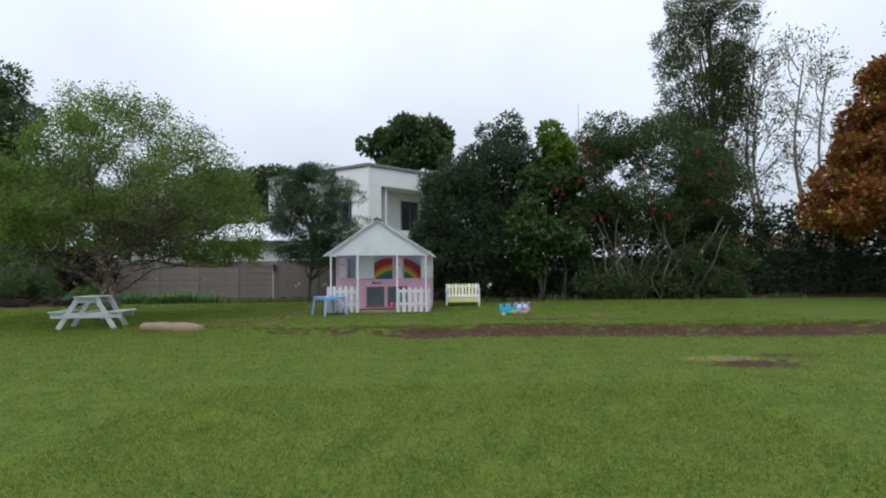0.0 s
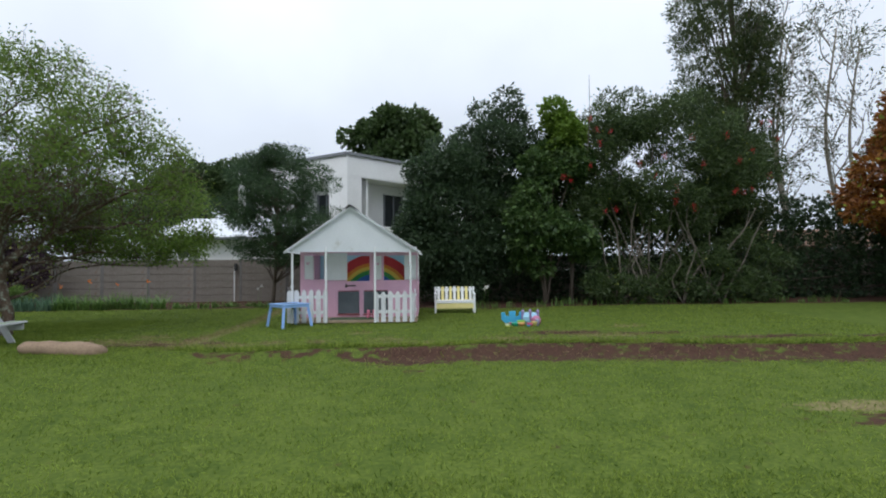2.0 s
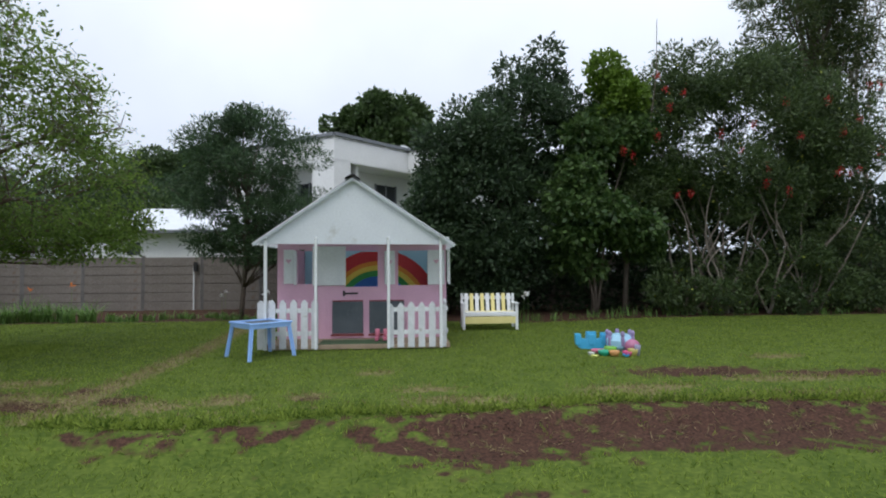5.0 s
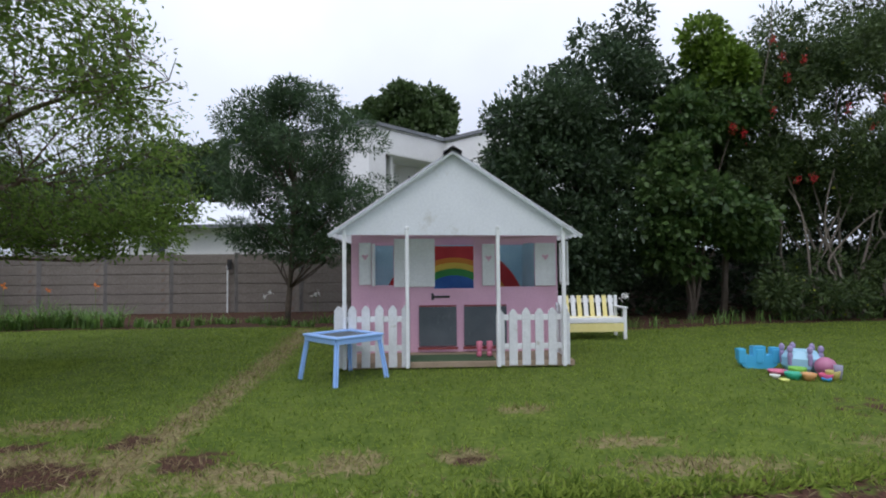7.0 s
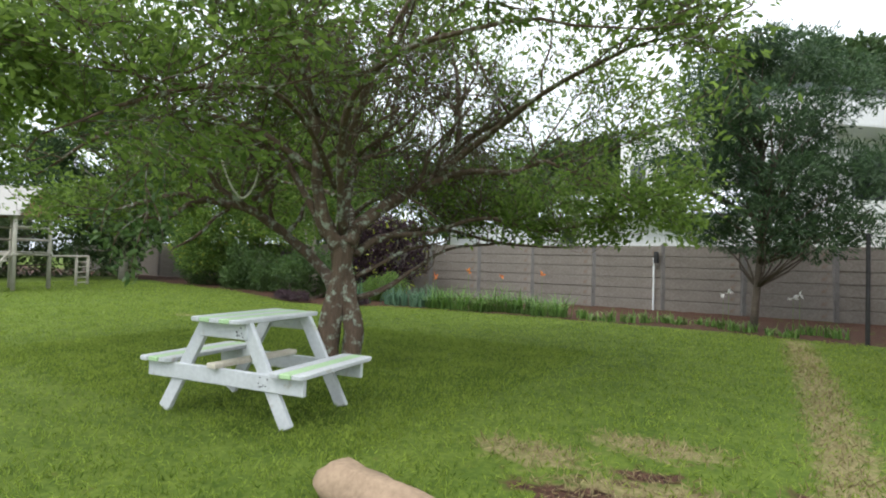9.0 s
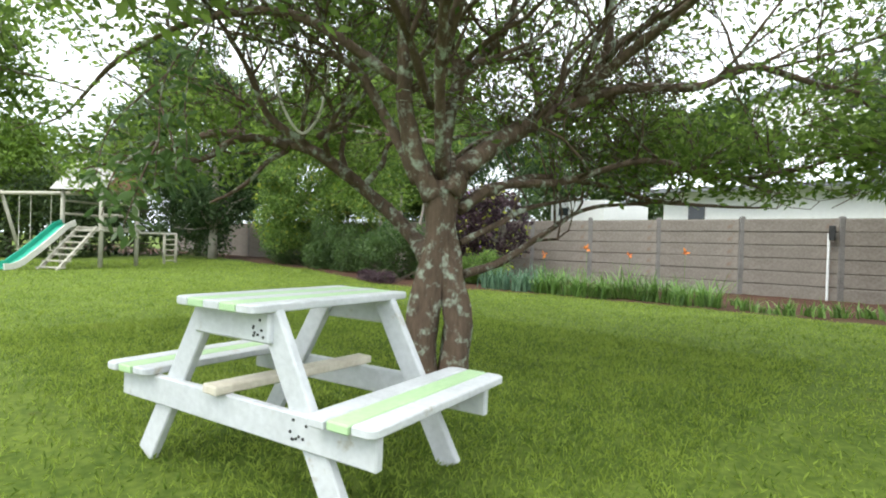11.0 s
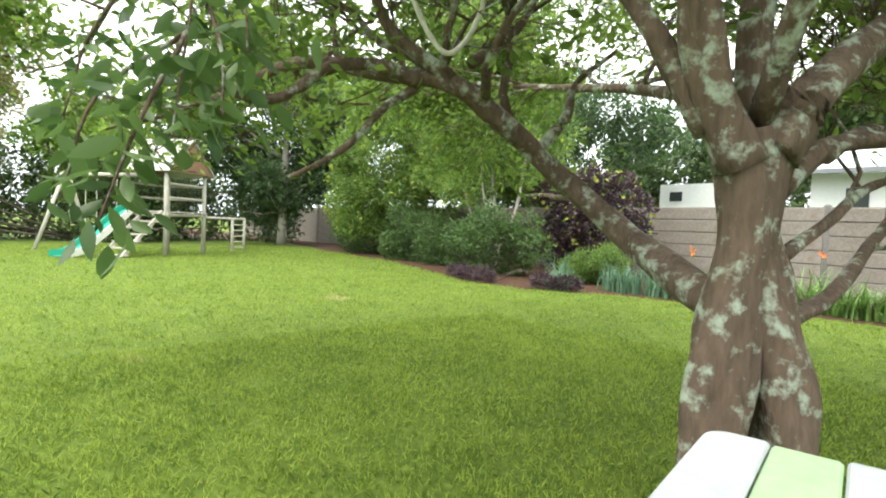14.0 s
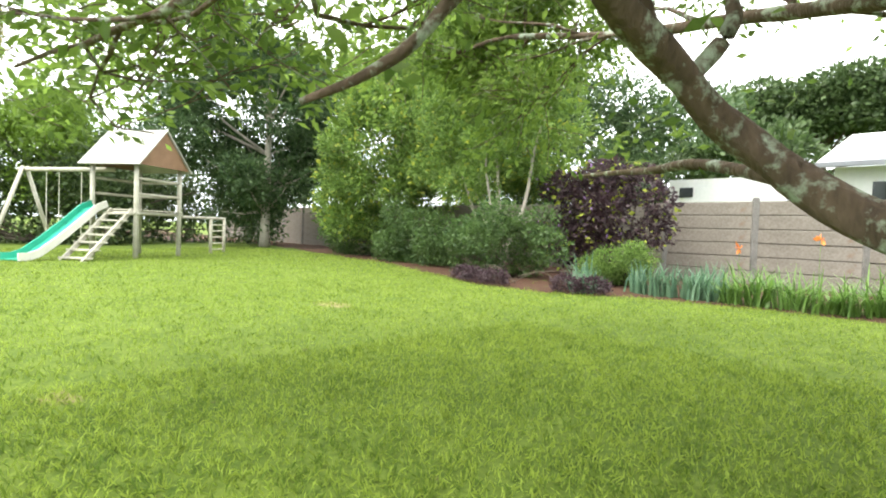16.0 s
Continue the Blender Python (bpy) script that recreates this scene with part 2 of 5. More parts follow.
def ground_material():
    m = bpy.data.materials.new("lawn_and_soil")
    m.use_nodes = True
    n, l = m.node_tree.nodes, m.node_tree.links
    b = n["Principled BSDF"]
    b.inputs["Roughness"].default_value, b.inputs["Specular IOR Level"].default_value = 0.95, 0.1
    co = n.new("ShaderNodeTexCoord")

    def noise_at(scale, detail=5.0):
        t = n.new("ShaderNodeTexNoise")
        t.inputs["Scale"].default_value, t.inputs["Detail"].default_value = scale, detail
        l.new(co.outputs["Object"], t.inputs["Vector"])
        return t.outputs["Fac"]

    def ramp(fac, a, c, p0=0.3, p1=0.7):
        r = n.new("ShaderNodeValToRGB")
        r.color_ramp.elements[0].position, r.color_ramp.elements[0].color = p0, (*a, 1)
        r.color_ramp.elements[1].position, r.color_ramp.elements[1].color = p1, (*c, 1)
        l.new(fac, r.inputs["Fac"])
        return r.outputs["Color"]

    def mix(fac, a, c):
        x = n.new("ShaderNodeMix")
        x.data_type = "RGBA"
        if isinstance(fac, float):
            x.inputs["Factor"].default_value = fac
        else:
            l.new(fac, x.inputs["Factor"])
        l.new(a, x.inputs["A"])
        l.new(c, x.inputs["B"])
        return x.outputs["Result"]

    def edge(name, noise_out, spread):
        a = n.new("ShaderNodeAttribute")
        a.attribute_name = name
        s = n.new("ShaderNodeMath")
        s.operation = "MULTIPLY_ADD"
        s.inputs[1].default_value, s.inputs[2].default_value = spread, -spread / 2
        l.new(noise_out, s.inputs[0])
        p = n.new("ShaderNodeMath")
        p.operation = "ADD"
        l.new(a.outputs["Fac"], p.inputs[0])
        l.new(s.outputs[0], p.inputs[1])
        r = n.new("ShaderNodeMapRange")
        r.inputs["From Min"].default_value, r.inputs["From Max"].default_value = 0.38, 0.62
        l.new(p.outputs[0], r.inputs["Value"])
        return r.outputs["Result"]

    grass = mix(0.5, mix(0.5, ramp(noise_at(0.6), (0.050, 0.088, 0.013), (0.105, 0.145, 0.026)), ramp(noise_at(3.2, 6.0), (0.024, 0.050, 0.008), (0.140, 0.180, 0.034), 0.36, 0.64)), ramp(noise_at(22.0, 7.0), (0.030, 0.058, 0.008), (0.135, 0.180, 0.032), 0.36, 0.64))
    dry = ramp(noise_at(30.0), (0.12, 0.115, 0.045), (0.26, 0.215, 0.11))
    soil = ramp(noise_at(34.0, 7.0), (0.022, 0.012, 0.009), (0.10, 0.052, 0.036))
    c = mix(edge("dry", noise_at(9.0), 1.1), grass, dry)
    c = mix(edge("soil", noise_at(5.5, 8.0), 2.2), c, soil)
    l.new(c, b.inputs["Base Color"])
    bp = n.new("ShaderNodeBump")
    bp.inputs["Strength"].default_value, bp.inputs["Distance"].default_value = 0.4, 0.015
    l.new(noise_at(45.0, 4.0), bp.inputs["Height"])
    l.new(bp.outputs["Normal"], b.inputs["Normal"])
    return m


GROUND = ground_material()
CLOD = material("red_brown_clod", (0.022, 0.012, 0.009), (0.11, 0.058, 0.040), 12, 0.95, 0.3, 60, island=0.4)
STRAW = leaf_material("dead_straw", (0.16, 0.13, 0.06), (0.38, 0.31, 0.17), 0.8, 0.3)


# ---- mesh helpers ----
def finish(bm, name, mat, smooth=False):
    me = bpy.data.meshes.new(name)
    bm.to_mesh(me)
    bm.free()
    me.materials.append(mat)
    if smooth:
        me.polygons.foreach_set("use_smooth", [True] * len(me.polygons))
    return me


def part(name, bm, mat, parent=None, label="", smooth=False):
    ob = new(name, finish(bm, name, mat, smooth))
    ob.parent = parent
    if label:
        tagged(ob, label)
    return ob


def thing(name, place=(0, 0, 0), turn=0.0, **tags):
    ob = new(name)
    ob.matrix_world = pose(*place, 0, 0, turn)
    ob.empty_display_size = 0.1
    return tagged(ob, **tags)


def box(x0, x1, y0, y1, z0, z1, bevel=0.006, bm=None):
    bm = bm or bmesh.new()
    r = bmesh.ops.create_cube(bm, size=1, matrix=Matrix.Translation(((x0 + x1) / 2, (y0 + y1) / 2, (z0 + z1) / 2)) @ Matrix.Diagonal((x1 - x0, y1 - y0, z1 - z0, 1)))
    if bevel:
        bmesh.ops.bevel(bm, geom=list({e for v in r["verts"] for e in v.link_edges}), offset=bevel, segments=1, affect="EDGES")
    return bm


def beam(a, c, w, h, up=(0, 0, 1), bevel=0.006, bm=None):
    """A board of section w x h from a to c; h lies along up."""
    a, c = Vector(a), Vector(c)
    bm = bm or bmesh.new()
    y = (c - a).normalized()
    x = y.cross(Vector(up)).normalized()
    z = x.cross(y)
    m = Matrix((x, y, z)).transposed().to_4x4()
    m.translation = (a + c) / 2
    r = bmesh.ops.create_cube(bm, size=1, matrix=m @ Matrix.Diagonal((w, (c - a).length, h, 1)))
    if bevel:
        bmesh.ops.bevel(bm, geom=list({e for v in r["verts"] for e in v.link_edges}), offset=bevel, segments=1, affect="EDGES")
    return bm


def tube(points, radii, sides=8, bm=None, lumpy=0.0):
    """A tapered tube along points."""
    bm = bm or bmesh.new()
    pts = [Vector(p) for p in points]
    rings, ref = [], Vector((0.31, 0.53, 0.79))
    for i, p in enumerate(pts):
        d = (pts[min(i + 1, len(pts) - 1)] - pts[max(i - 1, 0)]).normalized()
        x = d.cross(ref).normalized()
        y = d.cross(x)
        ring = []
        for k in range(sides):
            a = 2 * math.pi * k / sides
            r = radii[i]
            if lumpy:
                r *= 1 + lumpy * noise.noise(p * 3 + Vector((math.cos(a), math.sin(a), 0)) * 1.3)
            ring.append(bm.verts.new(p + (x * math.cos(a) + y * math.sin(a)) * r))
        rings.append(ring)
    for r0, r1 in zip(rings, rings[1:]):
        for k in range(sides):
            bm.faces.new((r0[k], r0[(k + 1) % sides], r1[(k + 1) % sides], r1[k]))
    bm.faces.new(rings[0][::-1])
    bm.faces.new(rings[-1])
    return bm


def plate(points, depth, normal, bm=None):
    """A flat board with that outline, thickened along normal."""
    bm = bm or bmesh.new()
    n = Vector(normal) * depth
    front = [bm.verts.new(Vector(p)) for p in points]
    back = [bm.verts.new(Vector(p) + n) for p in points]
    bm.faces.new(front)
    bm.faces.new(back[::-1])
    for i in range(len(points)):
        j = (i + 1) % len(points)
        bm.faces.new((front[j], front[i], back[i], back[j]))
    bmesh.ops.recalc_face_normals(bm, faces=bm.faces)
    return bm


def curve_points(points, n=6):
    """Catmull-Rom through points."""
    p = [Vector(q) for q in points]
    p = [2 * p[0] - p[1]] + p + [2 * p[-1] - p[-2]]
    out = []
    for i in range(1, len(p) - 2):
        for k in range(n):
            t = k / n
            a, b, c, d = p[i - 1], p[i], p[i + 1], p[i + 2]
            out.append(0.5 * ((2 * b) + (c - a) * t + (2 * a - 5 * b + 4 * c - d) * t * t + (3 * b - a - 3 * c + d) * t ** 3))
    out.append(p[-2])
    return out


rng = np.random.default_rng(7)


def unit(v):
    return v / np.maximum(np.linalg.norm(v, axis=-1, keepdims=True), 1e-9)


def leaves_mesh(name, centres, size, mat, along=None, width=0.45, droop=0.0):
    """Small folded leaves at centres, each with its own direction and size."""
    c = np.asarray(centres, dtype=float)
    n = len(c)
    d = rng.normal(size=(n, 3)) if along is None else along + 0.6 * rng.normal(size=(n, 3))
    d[:, 2] -= droop
    d = unit(d)
    side = unit(np.cross(d, rng.normal(size=(n, 3))))
    up = np.cross(side, d)
    s = size * rng.uniform(0.65, 1.3, size=(n, 1))
    v = np.empty((n, 4, 3))
    v[:, 0] = c
    v[:, 1] = c + d * s * 0.5 + side * s * width * 0.5 + up * s * 0.08
    v[:, 2] = c + d * s
    v[:, 3] = c + d * s * 0.5 - side * s * width * 0.5 + up * s * 0.08
    me = bpy.data.meshes.new(name)
    base = np.arange(n)[:, None] * 4
    faces = np.concatenate([base + np.array([[0, 1, 2]]), base + np.array([[0, 2, 3]])], axis=1).reshape(-1)
    me.vertices.add(n * 4)
    me.vertices.foreach_set("co", v.reshape(-1))
    me.loops.add(n * 6)
    me.loops.foreach_set("vertex_index", faces)
    me.polygons.add(n * 2)
    me.polygons.foreach_set("loop_start", np.arange(n * 2) * 3)
    me.update(calc_edges=True)
    me.materials.append(mat)
    return me


def ovate_leaves(name, centres, size, mat, along):
    """Larger pointed oval leaves with a folded midrib, for a bough that hangs close to the path."""
    c = np.asarray(centres, dtype=float)
    n = len(c)
    d = unit(np.asarray(along) + 0.35 * rng.normal(size=(n, 3)))
    side = unit(np.cross(d, rng.normal(size=(n, 3))))
    up = np.cross(side, d)
    s = size * rng.uniform(0.7, 1.25, size=(n, 1))
    rows = ((0.0, 0.0), (0.18, 0.13), (0.42, 0.20), (0.68, 0.155), (0.87, 0.07), (1.0, 0.0))
    mid = np.stack([c + d * s * f - up * s * 0.10 * f * f for f, w in rows], axis=1)
    rim = [np.stack([c + d * s * f + sg * side * s * w + up * s * (0.05 * w / 0.2 - 0.10 * f * f) for f, w in rows[1:-1]], axis=1) for sg in (1, -1)]
    v = np.concatenate([mid, rim[0], rim[1]], axis=1)
    tri = []
    for first, flip in ((6, False), (10, True)):
        line = [0] + [first + k for k in range(4)] + [5]
        for k in range(5):
            for t in ((k, line[k + 1], k + 1), (k, line[k], line[k + 1])):
                if len(set(t)) == 3:
                    tri.append(t[::-1] if flip else t)
    tri = np.array(tri)
    me = bpy.data.meshes.new(name)
    me.vertices.add(n * 14)
    me.vertices.foreach_set("co", v.reshape(-1))
    me.loops.add(n * len(tri) * 3)
    me.loops.foreach_set("vertex_index", (np.arange(n)[:, None, None] * 14 + tri[None]).reshape(-1))
    me.polygons.add(n * len(tri))
    me.polygons.foreach_set("loop_start", np.arange(n * len(tri)) * 3)
    me.update(calc_edges=True)
    me.materials.append(mat)
    return me


def clump_points(clumps, n):
    """n points in ellipsoid clumps (x, y, z, rx, ry, rz), denser at the skin, with an uneven outline."""
    cl = np.asarray(clumps, dtype=float)
    vol = np.cbrt(cl[:, 3] * cl[:, 4] * cl[:, 5]) ** 2
    pick = rng.choice(len(cl), size=n, p=vol / vol.sum())
    d = unit(rng.normal(size=(n, 3)))
    r = rng.uniform(0.25, 1.0, size=(n, 1)) ** 0.45 * (1 + 0.12 * rng.normal(size=(n, 1)))
    return cl[pick, :3] + d * r * cl[pick, 3:], d


def crown_clumps(centre, radii, count, size, seed, shape=None):
    """Clumps spread through an ellipsoid crown, more of them near its skin."""
    r = np.random.default_rng(seed)
    out = []
    while len(out) < count:
        d = unit(r.normal(size=3))
        q = d * r.uniform(0.35, 1.0) ** 0.6
        p = np.array(centre) + q * np.array(radii)
        if shape and not shape(p):
            continue
        s = size * r.uniform(0.6, 1.35)
        out.append((*p, s, s, s * r.uniform(0.6, 0.9)))
    return out


def stems(base, tips, r0, bm, seed, sag=0.15, sides=6, single=0.0):
    """Leaning stems from base towards the tips; single: the height of a lone trunk that they leave."""
    r = random.Random(seed)
    if single:
        top = Vector(base) + Vector((0.1, 0.05, single))
        pts = curve_points([base, Vector(base).lerp(top, 0.5) + Vector((0.08, 0, 0)), top], 5)
        tube(pts, [r0 * (1 - 0.7 * i / (len(pts) - 1)) for i in range(len(pts))], 9, bm, lumpy=0.15)
        lo = min(t[2] for t in tips)
        for t in tips:
            t = Vector(t)
            f = min(max((t.z - base[2] - 0.5) / single * 0.75, 0.25), 0.95)
            q = pts[int(f * (len(pts) - 1))]
            tube([q, q.lerp(t, 0.5) + Vector((r.uniform(-sag, sag), r.uniform(-sag, sag), -0.1)), t], [r0 * 0.35, r0 * 0.22, r0 * 0.08], 5, bm)
        return bm
    for t in tips:
        b = Vector(base) + Vector((r.uniform(-.12, .12), r.uniform(-.12, .12), 0))
        t = Vector(t)
        mids = [b.lerp(t, f) + Vector((r.uniform(-sag, sag), r.uniform(-sag, sag), 0.25 * math.sin(f * 3.1))) for f in (0.3, 0.65)]
        pts = curve_points([b, *mids, t], 4)
        tube(pts, [r0 * (1 - 0.8 * i / (len(pts) - 1)) for i in range(len(pts))], sides, bm)
    return bm


def bush(name, base, clumps, n, leaf, mat, bark, label, category, tips=8, r0=0.06, width=0.45, droop=0.0, seed=1, extra=(), single=0.0):
    """A tree or shrub: woody stems and a crown of leaves."""
    ob = thing(name, (0, 0, 0), label=label, category=category)
    bm = bmesh.new()
    r = random.Random(seed)
    order = sorted(clumps, key=lambda c: r.random())
    stems(base, [c[:3] for c in order[:tips]], r0, bm, seed, single=single)
    part("trunk", bm, bark, ob, smooth=True)
    pts, d = clump_points(clumps, n)
    keep = pts[:, 2] > base[2] + 0.02
    crown = new("crown", leaves_mesh("crown", pts[keep], leaf, mat, d[keep], width, droop))
    crown.parent = ob
    for nm, m, count, size, lab in extra:
        p, e = clump_points(clumps, count)
        k = p[:, 2] > base[2] + 0.1
        x = new(nm, leaves_mesh(nm, p[k] + e[k] * 0.08, size, m, e[k], 0.7))
        x.parent = ob
        tagged(x, lab, kind="stuff")
    return ob


# ---- ground ----
def smooth(t):
    t = min(max(t, 0.0), 1.0)
    return t * t * (3 - 2 * t)


def bank_y(x):
    return 12.35 + 0.25 * math.sin(x * 0.55 + 0.6) + 0.18 * noise.noise(Vector((x * 0.8, 3.1, 0)))


BED_X = (-60, -40, -26, -22, -19.5, -17, -15, -12.5, -8, -5, -1.0, 1.0, 7, 40)
BED_Y = (26, 25, 22.4, 21.7, 21.2, 20.2, 20.6, 21.5, 21.7, 21.4, 21.2, 20.3, 21.2, 21.2)


def bed_edge(x):
    """Where the lawn ends and the planted bed along the wall begins."""
    return float(np.interp(x, BED_X, BED_Y)) + 0.1 * math.sin(x * 1.7)


def height(x, y):
    h = -0.14 * smooth((bank_y(x) - y) / 0.55) * smooth((x + 5.6) / 1.6)
    h += 0.10 * smooth((y - 17.0) / 6.0) + 0.05 * smooth((-13.0 - x) / 12.0)
    far = max(abs(x) - 60, abs(y) - 60, 0)
    if far == 0:
        h += 0.012 * noise.noise(Vector((x * 1.6, y * 1.6, 0))) + 0.02 * noise.noise(Vector((x * 0.35, y * 0.35, 5)))
    return h


def spot(x, y, cx, cy, rx, ry):
    return math.exp(-(((x - cx) / rx) ** 2 + ((y - cy) / ry) ** 2))


DRY_SPOTS = [(-0.95, 13.4, .55, .16), (-3.1, 13.1, .35, .3), (-2.25, 13.2, .3, .2), (-5.9, 14.2, .6, .3), (1.6, 13.3, .9, .2), (3.6, 13.6, 1.1, .2), (-1.6, 14.4, .4, .15), (-0.6, 12.9, .8, .2), (-16.2, 16.9, .35, .25), (-13.8, 13.6, .25, .15), (-6.6, 13.6, .5, .3), (4.6, 8.4, .9, .3), (-5.6, 13.3, .8, .35), (4.6, 15.2, .6, .2), (1.25, 12.95, .7, .2), (-3.9, 12.9, .6, .3)]
SOIL_SPOTS = [(2.75, 14.2, 1.15, .42), (4.6, 13.95, 1.0, .22), (4.9, 7.85, .95, .35), (-5.3, 12.95, .6, .3), (-6.1, 13.1, .45, .2), (-5.8, 13.6, .25, .15), (-4.95, 13.7, .2, .2), (-4.3, 13.2, .25, .3), (-2.25, 13.15, .2, .12), (6.5, 13.1, 1.6, .3), (5.9, 8.6, .6, .2), (8.6, 11.5, 1.3, .5), (-0.2, 10.7, .3, .1), (9.4, 12.9, 1.8, .28), (3.4, 12.75, 1.2, .14)]


def soil_at(x, y):
    wide = smooth((x + 2.0) / 1.3)
    b = bank_y(x) - 0.18 - 0.34 * wide
    w = 0.20 + 0.50 * wide
    v = smooth((x + 5.0) / 1.5) * math.exp(-((y - b) / w) ** 4) * (0.60 + 0.17 * wide + 0.22 * noise.noise(Vector((x * 1.3, y * 2.1, 7))))
    v = max(v, max(spot(x, y, *s) for s in SOIL_SPOTS))
    if y > bed_edge(x) and y < 26.5:
        v = max(v, 0.25 + 0.6 * smooth((y - bed_edge(x)) / 0.12))
    return v


def dry_at(x, y):
    v = max(spot(x, y, *s) for s in DRY_SPOTS) * 0.85
    if 12.3 < y < 21.2:
        px = -4.72 - 0.02 * (y - 13) - 0.15 * smooth((y - 17) / 4)
        v = max(v, 0.78 * math.exp(-((x - px) / 0.27) ** 2))
    b = bank_y(x)
    v = max(v, 0.36 * smooth((x + 6) / 2) * math.exp(-((y - b - 0.35) / 0.35) ** 2))
    return v


def axis(lo, hi, step, far):
    fine = list(np.arange(lo, hi + step / 2, step))
    out, d, x = [], step * 2, lo
    while x > -far:
        x -= d
        d *= 1.45
        out.append(x)
    out = out[::-1] + fine
    d, x = step * 2, fine[-1]
    while x < far:
        x += d
        d *= 1.45
        out.append(x)
    return out


def build_ground():
    xs, ys = axis(-34, 16, 0.2, 1500), axis(1, 27, 0.16, 1500)
    verts, soil, dry = [], [], []
    for y in ys:
        for x in xs:
            near = -35 < x < 17 and 0 < y < 28
            s = soil_at(x, y) if near else (0.85 if 21 < y < 27 and abs(x) < 60 else 0.0)
            z = height(x, y)
            if near and s > 0.4:
                z += 0.05 * (s - 0.4) * noise.noise(Vector((x * 3.1, y * 3.1, 2))) - 0.02 * (s - 0.4)
            verts.append((x, y, z))
            soil.append(s)
            dry.append(dry_at(x, y) if near else 0.0)
    w = len(xs)
    faces = [(j * w + i, j * w + i + 1, (j + 1) * w + i + 1, (j + 1) * w + i) for j in range(len(ys) - 1) for i in range(w - 1)]
    me = bpy.data.meshes.new("ground")
    me.from_pydata(verts, [], faces)
    for nm, vals in (("soil", soil), ("dry", dry)):
        me.attributes.new(nm, "FLOAT", "POINT").data.foreach_set("value", vals)
    me.polygons.foreach_set("use_smooth", [True] * len(me.polygons))
    me.materials.append(GROUND)
    return tagged(new("ground", me), "mown green lawn with bare red-brown soil strip and beds", "ground", kind="structure")


build_ground()


def grass_patch(name, x0, x1, y0, y1, n, size, label):
    """Short blades of lawn scattered over a stretch of ground, thin over soil."""
    xy = rng.uniform((x0, y0), (x1, y1), size=(n, 2))
    tuft = rng.normal(scale=0.06, size=(n, 2))
    xy = np.repeat(xy[: n // 3], 3, axis=0)[:n] + tuft[: 3 * (n // 3)]
    pts = []
    for x, y in xy:
        s = soil_at(x, y)
        if s < 0.5 + 0.45 * noise.noise(Vector((x * 4, y * 4, 0))):
            pts.append((x, y, height(x, y) - 0.004))
    pts = np.array(pts)
    d = np.zeros((len(pts), 3))
    d[:, 2] = 0.6
    ob = new(name, leaves_mesh(name, pts, size * 1.15, GRASS, d, 0.17))
    return tagged(ob, label, "grass", kind="stuff")


def bank_fringe(n):
    """Longer tufts that overhang the upper edge of the bare bank."""
    x = rng.uniform(-4.6, 10.5, size=n)
    pts = []
    for v in x:
        tuft = 0.5 + 0.5 * noise.noise(Vector((v * 2.3, 9, 0)))
        if rng.uniform() < tuft:
            y = bank_y(v) + 0.02 + abs(rng.normal(scale=0.14))
            pts.append((v, y, height(v, y) - 0.004))
    d = np.tile((0.0, -0.35, 0.55), (len(pts), 1))
    ob = new("bank_grass", leaves_mesh("bank_grass", np.array(pts), 0.085, GRASS, d, 0.22))
    return tagged(ob, "longer grass tufts hanging over the bare soil edge", "grass", kind="stuff")


def scatter_lumps(name, spots, size, mat, label):
    """Small uneven clods lying on bare soil."""
    c = np.array(spots)
    n = len(c)
    v = np.array([(1, 0, 0), (0, 1, 0), (-1, 0, 0), (0, -1, 0), (0, 0, 0.8), (0, 0, -0.5)])
    k = size * rng.uniform(0.35, 1.6, size=(n, 1, 1)) * rng.uniform(0.6, 1.3, size=(n, 6, 3))
    pts = c[:, None, :] + v[None] * k
    tri = np.array([(0, 1, 4), (1, 2, 4), (2, 3, 4), (3, 0, 4), (1, 0, 5), (2, 1, 5), (3, 2, 5), (0, 3, 5)])
    me = bpy.data.meshes.new(name)
    me.vertices.add(n * 6)
    me.vertices.foreach_set("co", pts.reshape(-1))
    me.loops.add(n * 24)
    me.loops.foreach_set("vertex_index", (np.arange(n)[:, None, None] * 6 + tri[None]).reshape(-1))
    me.polygons.add(n * 8)
    me.polygons.foreach_set("loop_start", np.arange(n * 8) * 3)
    me.update(calc_edges=True)
    me.materials.append(mat)
    return tagged(new(name, me), label, "soil", kind="stuff")


def build_clods(n):
    spots = []
    while len(spots) < n:
        x, y = rng.uniform(-6.5, 8.5), rng.uniform(10.9, 15.2)
        if soil_at(x, y) > 0.5 + 0.35 * noise.noise(Vector((x * 3, y * 3, 4))):
            spots.append((x, y, height(x, y) - 0.012))
    scatter_lumps("soil_clods", spots, 0.014, CLOD, "crumbled red-brown soil clods on bare ground")


def straw(n):
    """Dry stalks and dead grass over the worn places."""
    pts = []
    while len(pts) < n:
        x, y = rng.uniform(-7.0, 6.5), rng.uniform(11.2, 20.5)
        if dry_at(x, y) + 0.4 * soil_at(x, y) > rng.uniform(0.25, 0.9):
            pts.append((x, y, height(x, y)))
    d = np.tile((0.0, 0.0, 0.12), (n, 1))
    ob = new("dry_straw", leaves_mesh("dry_straw", np.array(pts), 0.075, STRAW, d, 0.09))
    return tagged(ob, "dead straw-coloured grass on the worn lawn", "grass", kind="stuff")


# ---- precast wall ----
WALL_Y, WALL_Z, BAY = 26.0, 0.08, 1.95


